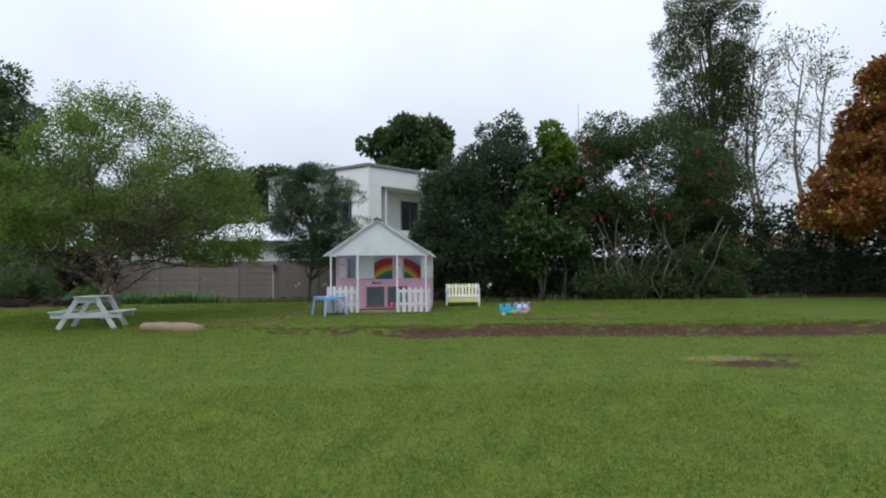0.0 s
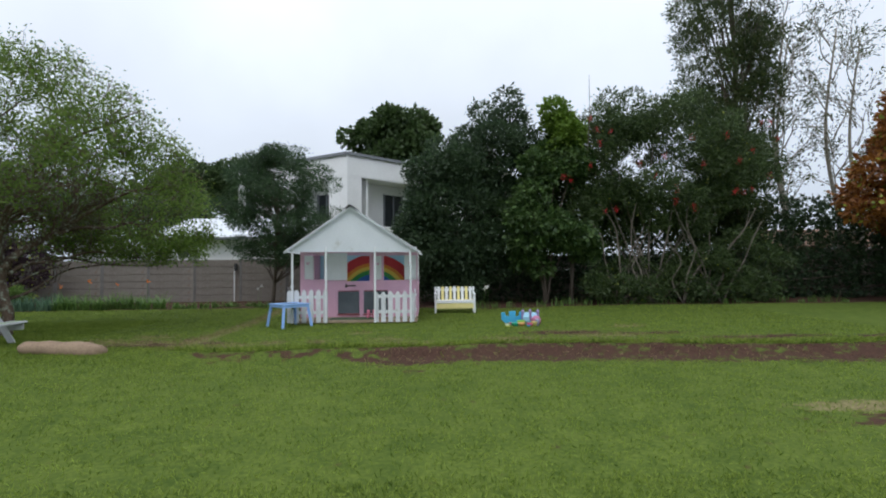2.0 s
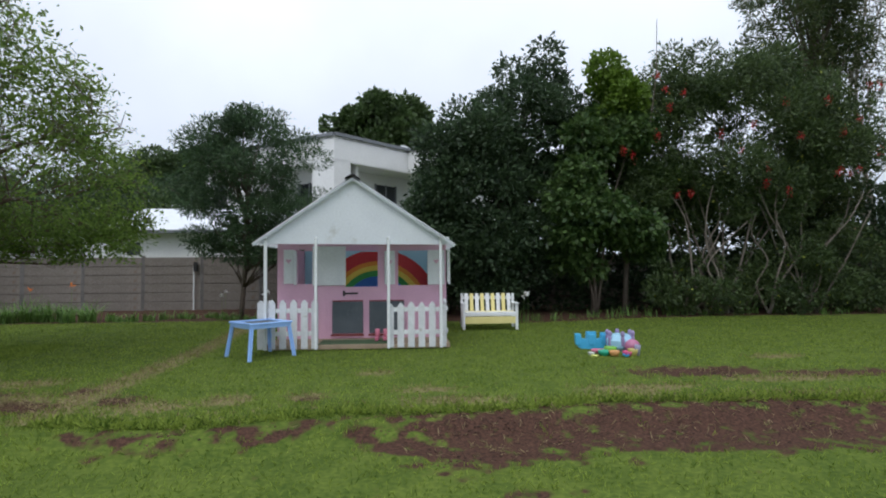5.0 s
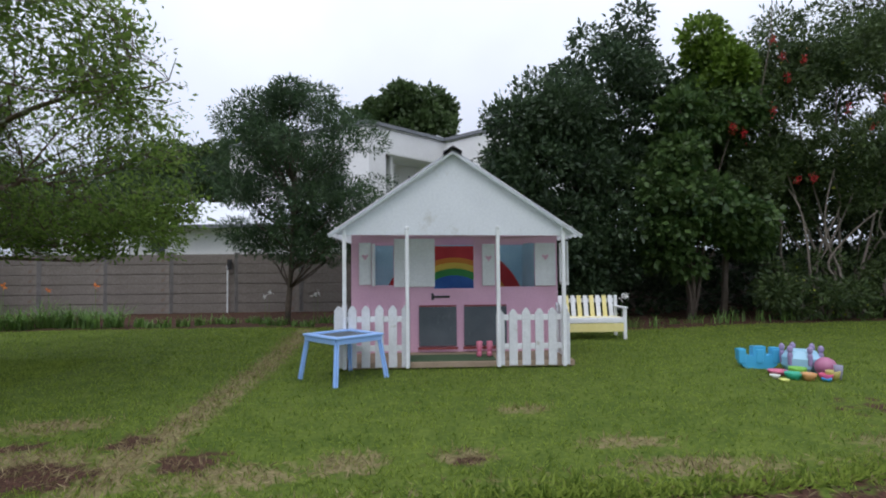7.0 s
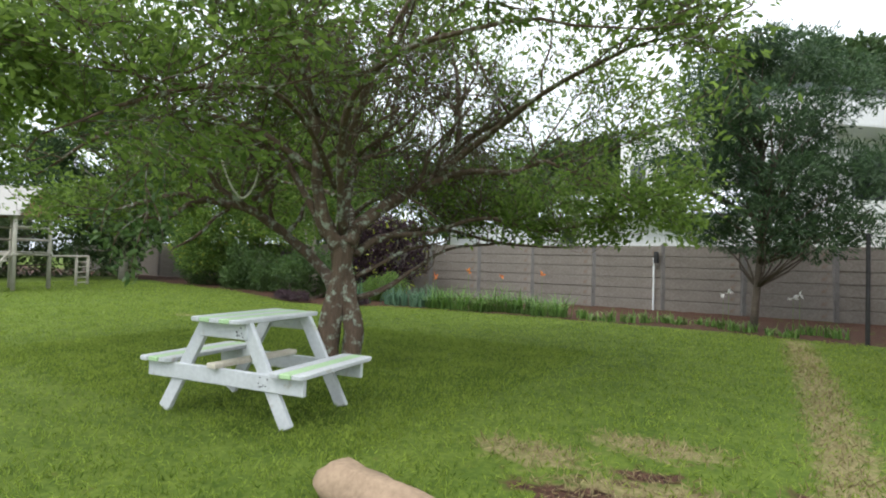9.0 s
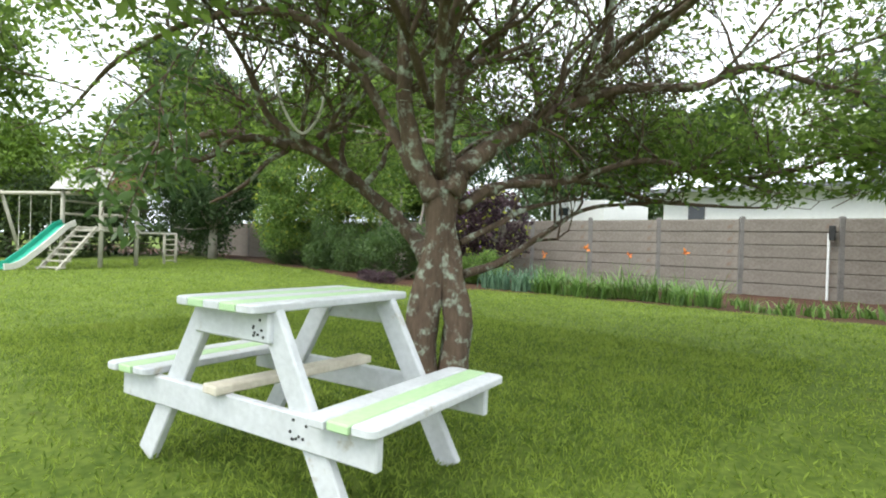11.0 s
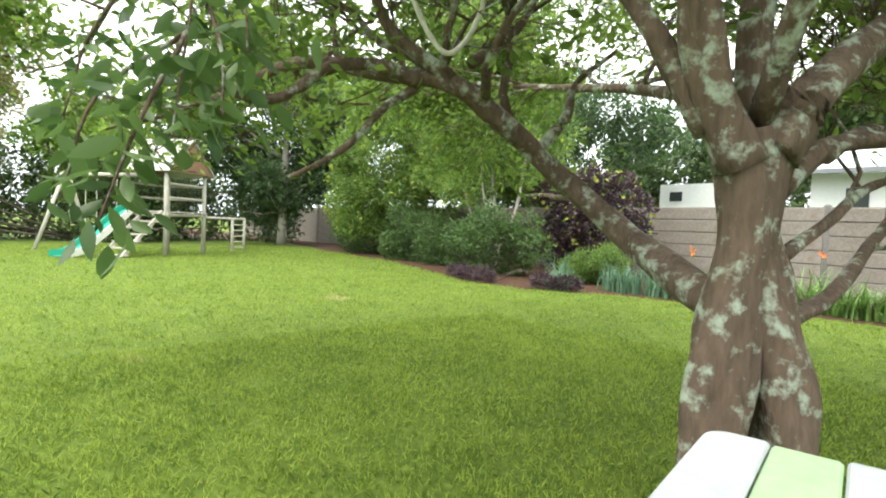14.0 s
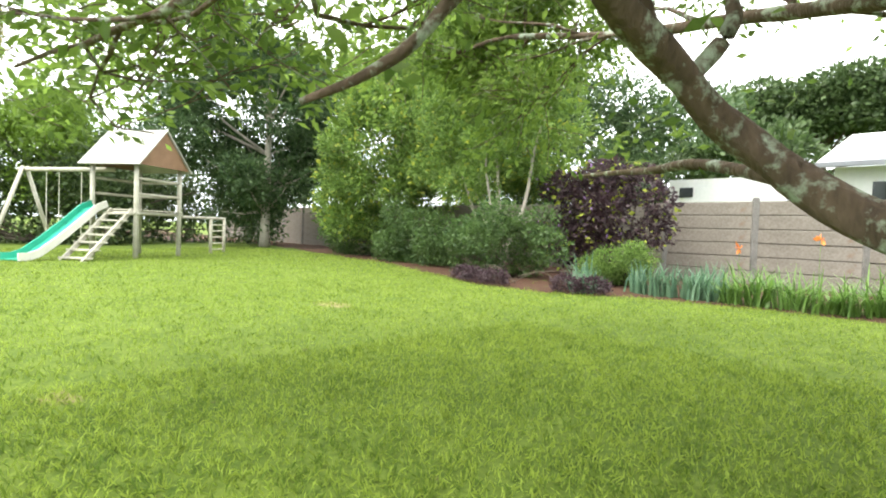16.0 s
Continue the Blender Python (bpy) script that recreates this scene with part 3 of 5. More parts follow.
def build_wall():
    wall = thing("wall_north", (0, WALL_Y, WALL_Z), label="weathered grey-brown precast concrete panel wall with slotted posts", category="wall", kind="structure")
    post = finish(tube([(0, 0, -0.3), (0, 0, 1.84), (0, 0, 1.87)], [0.085, 0.08, 0.05], 4), "post", CONCRETE_POST)
    post.transform(pose(0, 0, 0, 0, 0, 20))
    panels = []
    for k in range(3):
        bm = box(-BAY / 2 + 0.05, BAY / 2 - 0.05, -0.008, 0.022, -0.003, 0.303, 0)
        box(-BAY / 2 + 0.052, BAY / 2 - 0.052, -0.026 - 0.002 * k, -0.0085, 0.010, 0.290 - 0.003 * k, 0.008, bm)
        panels.append(finish(bm, "panel", CONCRETE))
    r = random.Random(3)
    for i in range(-22, 16):
        x = -0.34 + i * BAY
        p = new("post", post)
        p.parent = wall
        p.matrix_local = pose(x, 0, r.uniform(-0.03, 0.03), r.uniform(-1, 1), r.uniform(-1, 1), 0)
        for k in range(6):
            q = new("panel", panels[(i + k) % 3])
            q.parent = wall
            q.matrix_local = pose(x + BAY / 2, r.uniform(-0.006, 0.006), k * 0.3 + r.uniform(-0.004, 0.004), r.uniform(-0.8, 0.8), 0, 0)
    return wall


# ---- playhouse ----
def build_playhouse():
    h = thing("playhouse", (0, 0, 0), label="pink and white wooden playhouse with porch, picket fence and painted rainbow", category="playhouse")
    x0, x1, yf, yw, yb = -3.62, -0.40, 16.72, 17.55, 20.12
    apex, ax, eave = 3.03, -2.10, 1.86
    # deck
    part("deck", box(x0, x1, yf - 0.06, yb, 0.02, 0.10, 0.005), DECK, h, "weathered timber deck")
    part("doormat", box(-2.72, -1.50, yf - 0.02, yw - 0.32, 0.1, 0.112, 0.004), TURF, h, "dark green mat")
    # front wall with window openings cut as gaps between boards
    spans = [(x0, -3.30, 0.1, eave + 0.1), (-3.30, -2.97, 0.1, 1.14), (-3.30, -2.97, 1.80, eave + 0.1), (-2.97, -2.34, 0.1, 1.10), (-2.34, -1.72, 0.1, 1.08), (-2.34, -1.72, 1.88, eave + 0.1), (-2.97, -2.34, 1.10, eave + 0.1),
             (-1.72, -1.33, 0.1, eave + 0.1), (-1.33, -0.76, 0.1, 1.10), (-1.33, -0.76, 1.78, eave + 0.1), (-0.76, x1, 0.1, eave + 0.1)]
    for a, c, z0, z1 in spans:
        part("front_board", box(a, c, yw, yw + 0.03, z0, z1, 0), PINK, h, "pink painted board")
    for x in (x0, x1):
        # side walls with one window each
        bm = bmesh.new()
        s = 0.03 if x == x0 else -0.03
        a, c = sorted((x, x + s))
        for ya, yc, z0, z1 in ((yw + 0.03, 18.0, 0.1, eave), (18.0, 19.3, 0.1, 1.0), (18.0, 19.3, 1.75, eave), (19.3, yb, 0.1, eave)):
            box(a, c, ya, yc, z0, z1, 0, bm)
        part("side_wall", bm, PINK, h, "pink painted boards")
    part("back_wall", box(x0 + 0.03, x1 - 0.03, yb - 0.03, yb, 0.1, eave, 0), PINK, h)
    # the back wall's inner face: blue sky with one wide rainbow
    part("sky_mural", box(x0 + 0.04, x1 - 0.04, yb - 0.045, yb - 0.032, 0.12, eave, 0), SKYBLUE, h, "sky blue painted inside wall")
    cx, cz, radii = -1.86, 0.42, (1.47, 1.19, 1.09, 0.97, 0.83, 0.50)
    for k, m in enumerate((RED, ORANGE, YELLOW, GREEN, BLUE)):
        bm = bmesh.new()
        steps, last = 48, None
        for s in range(steps + 1):
            a = math.pi * s / steps
            ro, ri = radii[k], radii[k + 1]
            now = [bm.verts.new((min(max(cx + q * math.cos(a), x0 + 0.06), x1 - 0.06), yb - 0.049, max(min(cz + q * math.sin(a), eave - 0.02), 0.13))) for q in (ro, ri)]
            if last:
                bm.faces.new((last[0], now[0], now[1], last[1]))
            last = now
        part("rainbow_band", bm, m, h)
    part("side_mural", box(x1 - 0.065, x1 - 0.05, yw + 0.06, yb - 0.06, 0.12, eave, 0), SKYBLUE, h, "sky blue painted inside wall")
    part("inner_floor", box(x0 + 0.04, x1 - 0.04, yw + 0.04, yb - 0.05, 0.1, 0.11, 0), DECK, h)
    # shutters, with a small shelf bracket on each
    for a, c, z0, z1, tilt in ((-3.50, -3.31, 1.15, 1.80, 0), (-2.96, -2.33, 1.11, 1.86, 0), (-1.59, -1.39, 1.12, 1.77, 0), (-0.76, -0.43, 1.11, 1.78, 0)):
        sh = part("shutter", box(a, c, yw - 0.035, yw - 0.008, z0, z1, 0.006), WHITE, h, "white painted shutter")
        if c - a < 0.4:
            m = (a + c) / 2
            part("heart_cutout", plate([(m - 0.055, yw - 0.036, z1 - 0.2), (m - 0.03, yw - 0.036, z1 - 0.18), (m, yw - 0.036, z1 - 0.2), (m + 0.03, yw - 0.036, z1 - 0.18), (m + 0.055, yw - 0.036, z1 - 0.2), (m, yw - 0.036, z1 - 0.27)], 0.004, (0, -1, 0)), PINK, sh)
    for xa, xc, ya, yc in ((-3.295, -3.25, yw - 0.10, yw - 0.01), (-0.385, -0.36, 17.05, 17.5)):
        fr = bmesh.new()
        z0, z1 = 1.13, 1.78
        for b in ((ya, ya + 0.05, z0, z1), (yc - 0.05, yc, z0, z1), (ya + 0.05, yc - 0.05, z0, z0 + 0.05), (ya + 0.05, yc - 0.05, z1 - 0.05, z1)):
            if b[1] > b[0]:
                box(xa, xc, b[0], b[1], b[2], b[3], 0.003, fr)
        part("window_frame", fr, WHITE, h, "open white window frame")
    part("lintel", box(-3.3, -0.76, yw - 0.012, yw - 0.002, 1.87, 1.95, 0.003), PINK, h)
    # strap hinge of the half door, and the door's edge lines
    part("hinge", beam((-2.36, yw - 0.012, 0.955), (-2.10, yw - 0.012, 0.955), 0.014, 0.035, bevel=0.003), DARK_IRON, h, "dark iron strap hinge")
    part("hinge_plate", box(-2.385, -2.345, yw - 0.022, yw - 0.003, 0.905, 1.01, 0.004), DARK_IRON, h)
    for x in (-2.70, -1.80):
        part("door_stile", box(x - 0.012, x + 0.012, yw - 0.009, yw - 0.002, 0.12, 1.08, 0.002), PINK, h)
    # chalkboards with ledge
    for a, c in ((-2.58, -2.0), (-1.88, -1.22)):
        cb = part("chalkboard", box(a, c, yw - 0.05, yw - 0.03, 0.20, 0.80, 0.003), CHALK, h, "grey chalkboard")
        part("board_rail", box(a, c, yw - 0.056, yw - 0.028, 0.804, 0.826, 0.003), MAROON, cb, "dark red wooden rail")
        part("chalk_ledge", box(a - 0.02, c + 0.02, yw - 0.12, yw - 0.06, 0.155, 0.185, 0.004), MAROON, cb, "dark red chalk ledge")
    # porch posts
    for x in (-3.60, -2.74, -1.48, -0.56):
        post = part("porch_post", box(x - 0.025, x + 0.025, yf - 0.15, yf - 0.10, 0.03, 1.93, 0.006), WHITE, h)
        part("post_cap", lathe([(0.012, 1.93), (0.03, 1.945), (0.026, 1.975), (0.006, 1.99)], 10, at=(x, yf - 0.125, 0)), WHITE, post)
    part("porch_beam", box(-3.75, -0.40, yf - 0.04, yf + 0.04, 1.90, 1.98, 0.004), WHITE, h)
    # picket fence
    r = random.Random(5)
    for xs, top in (([-3.69, -3.50, -3.315, -3.13, -2.945, -2.765], 0.88), ([-1.45, -1.27, -1.085, -0.90, -0.715, -0.53], 0.82)):
        for z in (0.30, 0.70):
            part("fence_rail", box(xs[0] - 0.05, xs[-1] + 0.05, yf - 0.055, yf - 0.032, z - 0.04, z + 0.04, 0.004), WHITE, h)
        for x in xs:
            t, w = top + r.uniform(-0.015, 0.015), 0.058
            bm = plate([(x - w, yf - 0.08, 0.04), (x + w, yf - 0.08, 0.04), (x + w, yf - 0.08, t - 0.06), (x + 0.015, yf - 0.08, t), (x - 0.015, yf - 0.08, t), (x - w, yf - 0.08, t - 0.06)], 0.022, (0, 1, 0))
            part("picket", bm, WHITE_WORN, h)
    for x, sgn in ((-3.69, 1), (-0.47, -1)):
        for y in (16.85, 17.03, 17.21, 17.39):
            part("picket", plate([(x, y - 0.05, 0.04), (x, y + 0.05, 0.04), (x, y + 0.05, 0.80), (x, y, 0.86), (x, y - 0.05, 0.80)], 0.02, (1, 0, 0)), WHITE_WORN, h)
        for z in (0.3, 0.7):
            part("fence_rail", box(x + 0.022, x + 0.042, 16.78, 17.5, z - 0.035, z + 0.035, 0.004), WHITE, h)
    # gable and roof
    ex0, ex1 = -3.80, -0.32
    gl, gr = 1.87, 1.84
    part("gable", plate([(ex0 + 0.1, 16.60, gl), (ex1 - 0.1, 16.60, gr), (ex1 - 0.12, 16.60, gr + 0.06), (ax, 16.60, apex - 0.04), (ex0 + 0.12, 16.60, gl + 0.06)], 0.02, (0, 1, 0)), GABLE, h, "white painted gable board")
    part("back_gable", plate([(x0, yb - 0.02, eave), (x1, yb - 0.02, eave), (ax, yb - 0.02, apex - 0.06)], 0.02, (0, 1, 0)), PINK, h)
    for sgn, ex, ez in ((-1, ex0, gl), (1, ex1, gr)):
        bm = bmesh.new()
        n, rows = 34, []
        for i in range(n + 1):
            y = 16.48 + (yb + 0.25 - 16.48) * i / n
            lift = 0.012 * (1 if i % 2 else -1)
            rows.append([bm.verts.new((ax + (ex - ax) * f, y, apex + 0.02 + (ez - apex) * f + lift)) for f in (0.0, 0.5, 1.02)])
        for r0, r1 in zip(rows, rows[1:]):
            for k in range(2):
                bm.faces.new((r0[k], r0[k + 1], r1[k + 1], r1[k]))
        bmesh.ops.solidify(bm, geom=bm.faces[:], thickness=0.008)
        part("roof_sheet", bm, SHEET, h, "pale corrugated roof sheet")
        part("barge_board", beam((ax, 16.52, apex - 0.035), (ex, 16.52, ez - 0.03), 0.025, 0.035, bevel=0.004), GABLE, h)
    part("ridge_cap", plate([(ax - 0.13, 16.46, apex - 0.03), (ax, 16.46, apex + 0.05), (ax + 0.13, 16.46, apex - 0.03), (ax, 16.46, apex + 0.03)], yb + 0.3 - 16.46, (0, 1, 0)), DARK_IRON, h, "dark metal ridge cap")
    return h


# ---- picnic table ----
def plank(x0, x1, y0, y1, z0, z1, side):
    """A board along y whose corners on one side (-1 or 1) are sawn round; its edges are eased."""
    bm = bmesh.new()
    loop = []
    for cx, cy, a in ((x0, y0, 180), (x1, y0, 270), (x1, y1, 0), (x0, y1, 90)):
        r = 0.042 if side and (cx > x0) == (side > 0) else 0.006
        px, py = (cx + r if cx == x0 else cx - r), (cy + r if cy == y0 else cy - r)
        loop += [(px + r * math.cos(radians(a + 18 * k)), py + r * math.sin(radians(a + 18 * k))) for k in range(6)]
    mx, my = (x0 + x1) / 2, (y0 + y1) / 2
    rings = []
    for z, inset in ((z0, 0.004), (z0 + 0.005, 0), (z1 - 0.006, 0), (z1 - 0.001, 0.004), (z1, 0.009)):
        rings.append([bm.verts.new((x - math.copysign(min(inset, abs(x - mx)), x - mx), y - math.copysign(inset, y - my), z)) for x, y in loop])
    n = len(loop)
    for a, c in zip(rings, rings[1:]):
        for k in range(n):
            bm.faces.new((a[k], a[(k + 1) % n], c[(k + 1) % n], c[k]))
    bm.faces.new(rings[0][::-1])
    bm.faces.new(rings[-1])
    return bm


def build_picnic_table():
    """Local x across the table, y along it; near end at y = 0."""
    t = thing("picnic_table", label="white picnic table with lime green stripes and attached benches", category="picnic table")
    t.matrix_world = pose(-8.885, 12.690, 0.043, -0.4, 0.4, 10.5)
    L, top, seat = 0.94, 0.772, 0.402
    planks = [(-0.208, TABLE_WHITE), (-0.104, LIME), (0.0, TABLE_WHITE), (0.104, LIME), (0.208, TABLE_WHITE)]
    for i, (x, m) in enumerate(planks):
        part("top_plank", plank(x - 0.050, x + 0.050, -0.05, L + 0.05 - 0.012 * (i % 2), top - 0.036, top, (i > 3) - (i < 1)), m, t, "lime green plank" if m is LIME else "white plank")
    for sx in (-1, 1):
        for k, m in enumerate((TABLE_WHITE, LIME, TABLE_WHITE)):
            x = sx * 0.68 + (k - 1) * 0.106
            part("bench_plank", plank(x - 0.0505, x + 0.0505, -0.03 + 0.01 * k, L + 0.08, seat - 0.036, seat, k - 1), m, t, "lime green plank" if m is LIME else "white plank")
    for ye, s in ((0.10, -1), (L - 0.10, 1)):
        # cross beams and A-frame legs
        part("seat_beam", box(-0.80, 0.81, ye - 0.055 if s < 0 else ye + 0.015, ye - 0.015 if s < 0 else ye + 0.055, seat - 0.17, seat - 0.038, 0.006), TABLE_WHITE, t)
        part("top_beam", box(-0.24, 0.245, ye - 0.055 if s < 0 else ye + 0.015, ye - 0.015 if s < 0 else ye + 0.055, top - 0.165, top - 0.038, 0.008), TABLE_WHITE, t)
        for sx in (-1, 1):
            a, c = Vector((sx * 0.64, ye + s * 0.008, -0.04)), Vector((sx * 0.20, ye + s * 0.008, top - 0.04))
            part("leg", beam(a, c, 0.044, 0.115, up=(1, 0, 0), bevel=0.006), TABLE_WHITE, t)
            for z0, xx in ((top - 0.10, 0.20), (seat - 0.10, 0.43)) if sx > 0 else ():
                r = random.Random(int(10 * z0) + sx)
                for _ in range(8):
                    bm = bmesh.new()
                    q = Vector((sx * xx + r.uniform(-0.05, 0.05), ye + s * 0.056, z0 + r.uniform(-0.045, 0.045)))
                    bmesh.ops.create_cone(bm, cap_ends=True, segments=7, radius1=0.0075, radius2=0.006, depth=0.005, matrix=Matrix.Translation(q) @ pose(0, 0, 0, 90))
                    part("bolt", bm, DARK_IRON, t, "rusty black bolt head")
    part("stretcher", beam((-0.06, 0.0, seat - 0.018), (0.01, L + 0.0, seat - 0.018), 0.10, 0.04, bevel=0.006), BARE_WOOD, t, "bare pale timber brace")
    return t


# ---- big spreading tree ----
def grow(start, direction, length, radius, level, out, leaf, r, inside):
    """Recursive branching: twigs into out, leaf places into leaf."""
    p, d = Vector(start), Vector(direction).normalized()
    n = 5 if level < 3 else 3
    pts, rad = [p.copy()], [radius]
    for i in range(n):
        d = (d + Vector((r.uniform(-1, 1), r.uniform(-1, 1), r.uniform(-0.7, 0.8))) * 0.30).normalized()
        p = p + d * length / n
        if not inside(p):
            d = (d + (Vector((-10.0, 15.2, 3.2)) - p).normalized() * 0.9).normalized()
        pts.append(p.copy())
        rad.append(radius * (1 - 0.65 * (i + 1) / n))
        if level >= 2:
            e = abs((p.x + 10.4) / 5.0) ** 2.2 + abs((p.y - 15.4) / 4.2) ** 2.2 + abs((p.z - 2.5) / 4.2) ** 2.2
            count = LEAVES_PER_NODE if level > 2 else 3
            thin = 0.3 if p.x > -9.2 and p.z > 2.4 else (0.8 if p.x < -12.2 and p.y < 13.8 else 1)
            if p.x < -10.3 and p.y > 14.5 and e < 0.6:
                thin = 2.2
            for _ in range(int(thin * (count if e > 0.5 else (r.choice((3, 4, 5)) if e > 0.22 else 1)) + 0.5)):
                leaf.append((p + Vector((r.gauss(0, 0.14), r.gauss(0, 0.14), r.gauss(0, 0.10))), d.copy()))
    out.append((pts, rad, 5 if level < 2 else 3))
    if level < 4:
        for k in range(r.choice((3, 4)) if level < 3 else 3):
            f = r.uniform(0.3, 1.0)
            q = pts[max(1, int(f * n))]
            nd = (d + Vector((r.uniform(-1, 1), r.uniform(-1, 1), r.uniform(-0.55, 0.75)))).normalized()
            grow(q, nd, length * r.uniform(0.55, 0.8), rad[max(1, int(f * n))] * 0.7, level + 1, out, leaf, r, inside)


LEAVES_PER_NODE = 15
BOUGHS = []


def limb(thick, thin, *points):
    BOUGHS.append((points, thick, thin))


limb(0.129, 0.115, (-9.75, 14.81, -0.06), (-9.77, 14.84, 0.45), (-9.75, 14.91, 0.91), (-9.72, 14.95, 1.28), (-9.76, 14.91, 1.58))
limb(0.124, 0.101, (-9.57, 15.00, -0.06), (-9.58, 15.02, 0.48), (-9.65, 15.01, 0.83), (-9.72, 15.01, 1.20), (-9.71, 15.01, 1.54))
limb(0.092, 0.0276, (-9.74, 14.95, 0.82), (-10.15, 15.22, 0.98), (-10.56, 15.42, 1.18), (-10.93, 15.30, 1.50), (-11.10, 14.88, 1.82), (-11.17, 14.62, 1.95), (-11.56, 14.40, 2.04), (-11.95, 14.11, 2.11), (-12.43, 13.88, 1.98))
limb(0.0414, 0.0184, (-11.17, 14.61, 1.97), (-11.35, 14.32, 2.21), (-11.32, 14.15, 2.45), (-11.30, 13.98, 2.70), (-11.31, 13.74, 2.99))
limb(0.0322, 0.0138, (-11.09, 14.68, 2.06), (-11.12, 15.07, 2.35), (-11.14, 15.30, 2.73), (-11.33, 15.36, 3.12))
limb(0.092, 0.0322, (-9.74, 14.87, 1.44), (-9.83, 14.73, 1.80), (-9.85, 14.63, 2.20), (-9.82, 14.58, 2.54), (-9.80, 14.52, 2.98), (-9.96, 14.48, 3.74))
limb(0.0552, 0.0184, (-9.84, 14.79, 1.57), (-10.08, 14.68, 2.06), (-10.31, 14.56, 2.46), (-10.48, 14.36, 2.65), (-10.70, 14.05, 2.88))
limb(0.0736, 0.0276, (-9.74, 14.98, 1.50), (-9.78, 15.05, 2.07), (-9.75, 15.18, 2.53), (-9.92, 15.16, 2.82), (-10.21, 15.14, 3.29), (-10.38, 15.22, 4.06))
limb(0.046, 0.0184, (-9.77, 15.16, 2.44), (-9.56, 15.29, 2.72), (-9.39, 15.39, 2.99), (-9.31, 15.43, 3.50))
limb(0.101, 0.0368, (-9.67, 14.99, 1.50), (-9.60, 15.08, 1.69), (-9.53, 15.35, 1.92), (-9.41, 15.73, 2.16), (-9.23, 16.12, 2.40), (-9.07, 16.37, 2.73), (-9.02, 16.48, 3.14), (-9.09, 16.53, 3.79))
limb(0.0506, 0.023, (-9.28, 15.99, 2.31), (-8.82, 16.37, 2.53), (-8.29, 16.70, 2.53), (-7.92, 16.85, 2.68), (-7.45, 16.98, 2.48))
limb(0.0368, 0.0166, (-9.37, 15.75, 2.17), (-9.16, 15.84, 2.46), (-9.11, 15.86, 2.72), (-8.88, 15.94, 2.96))
limb(0.0506, 0.0184, (-9.69, 15.14, 1.37), (-9.59, 15.54, 1.60), (-9.28, 16.21, 1.70), (-8.76, 16.79, 1.93), (-8.11, 17.30, 1.78), (-7.57, 17.54, 1.87))
limb(0.0414, 0.0166, (-9.61, 15.42, 1.54), (-9.54, 16.09, 1.74), (-9.41, 16.96, 1.77), (-8.99, 17.68, 1.62), (-8.28, 18.21, 1.57))
limb(0.0414, 0.0166, (-9.63, 15.15, 0.83), (-9.57, 15.57, 0.92), (-9.54, 16.21, 1.18), (-9.45, 16.95, 1.49), (-9.05, 17.67, 1.60))
limb(0.0322, 0.0138, (-9.65, 15.13, 1.09), (-9.59, 15.55, 1.26), (-9.54, 15.99, 1.44), (-9.44, 16.66, 1.57))
limb(0.0552, 0.023, (-9.74, 15.03, 1.36), (-10.26, 15.70, 1.90), (-11.15, 16.40, 2.27), (-12.24, 16.85, 2.55), (-13.19, 16.75, 2.73))
limb(0.0506, 0.0184, (-9.70, 14.93, 1.62), (-9.29, 14.43, 2.33), (-8.75, 14.00, 2.87), (-7.91, 13.75, 3.13), (-6.97, 13.85, 3.21))
limb(0.046, 0.0184, (-9.89, 14.66, 2.34), (-10.53, 14.06, 2.87), (-11.49, 13.69, 2.96), (-12.64, 13.43, 2.79), (-13.49, 13.32, 2.52))
limb(0.0414, 0.0184, (-9.80, 14.55, 2.97), (-9.41, 13.77, 3.58), (-9.07, 13.10, 3.93))
limb(0.046, 0.0184, (-9.19, 16.14, 2.44), (-8.33, 16.15, 2.97), (-7.41, 15.88, 3.33), (-6.40, 15.34, 3.41))
limb(0.0414, 0.0147, (-11.31, 14.51, 1.96), (-11.40, 14.26, 2.02), (-11.44, 14.00, 1.95), (-11.49, 13.83, 1.80), (-11.48, 13.67, 1.73), (-11.45, 13.50, 1.74), (-11.40, 13.36, 1.74))
limb(0.0322, 0.011, (-11.35, 14.50, 1.93), (-11.39, 14.32, 1.80), (-11.43, 14.18, 1.62), (-11.47, 14.01, 1.48), (-11.53, 13.84, 1.38))
limb(0.036, 0.012, (-10.62, 15.41, 1.24), (-11.20, 15.85, 1.40), (-11.70, 16.32, 1.44), (-12.15, 16.75, 1.50), (-12.90, 17.30, 1.55))
limb(0.036, 0.013, (-11.00, 15.16, 1.62), (-10.90, 15.32, 1.86), (-10.95, 15.45, 2.08), (-10.80, 15.66, 2.30))
limb(0.0414, 0.0184, (-9.29, 14.43, 2.33), (-8.54, 14.20, 3.40), (-7.68, 14.16, 4.21), (-6.83, 14.17, 4.56))
limb(0.0368, 0.0138, (-9.70, 14.78, 2.16), (-9.40, 14.06, 2.69), (-9.17, 13.31, 2.86), (-9.21, 12.59, 2.67), (-9.34, 12.07, 2.40))
limb(0.0322, 0.0166, (-9.96, 14.48, 3.74), (-9.63, 14.50, 4.58), (-9.05, 14.61, 5.20))
limb(0.034, 0.012, (-10.26, 15.70, 1.90), (-10.35, 16.30, 2.22), (-10.10, 17.00, 2.45), (-9.60, 17.60, 2.50))
limb(0.032, 0.012, (-11.15, 16.40, 2.27), (-11.15, 17.00, 2.48), (-10.85, 17.70, 2.60), (-10.30, 18.30, 2.45))


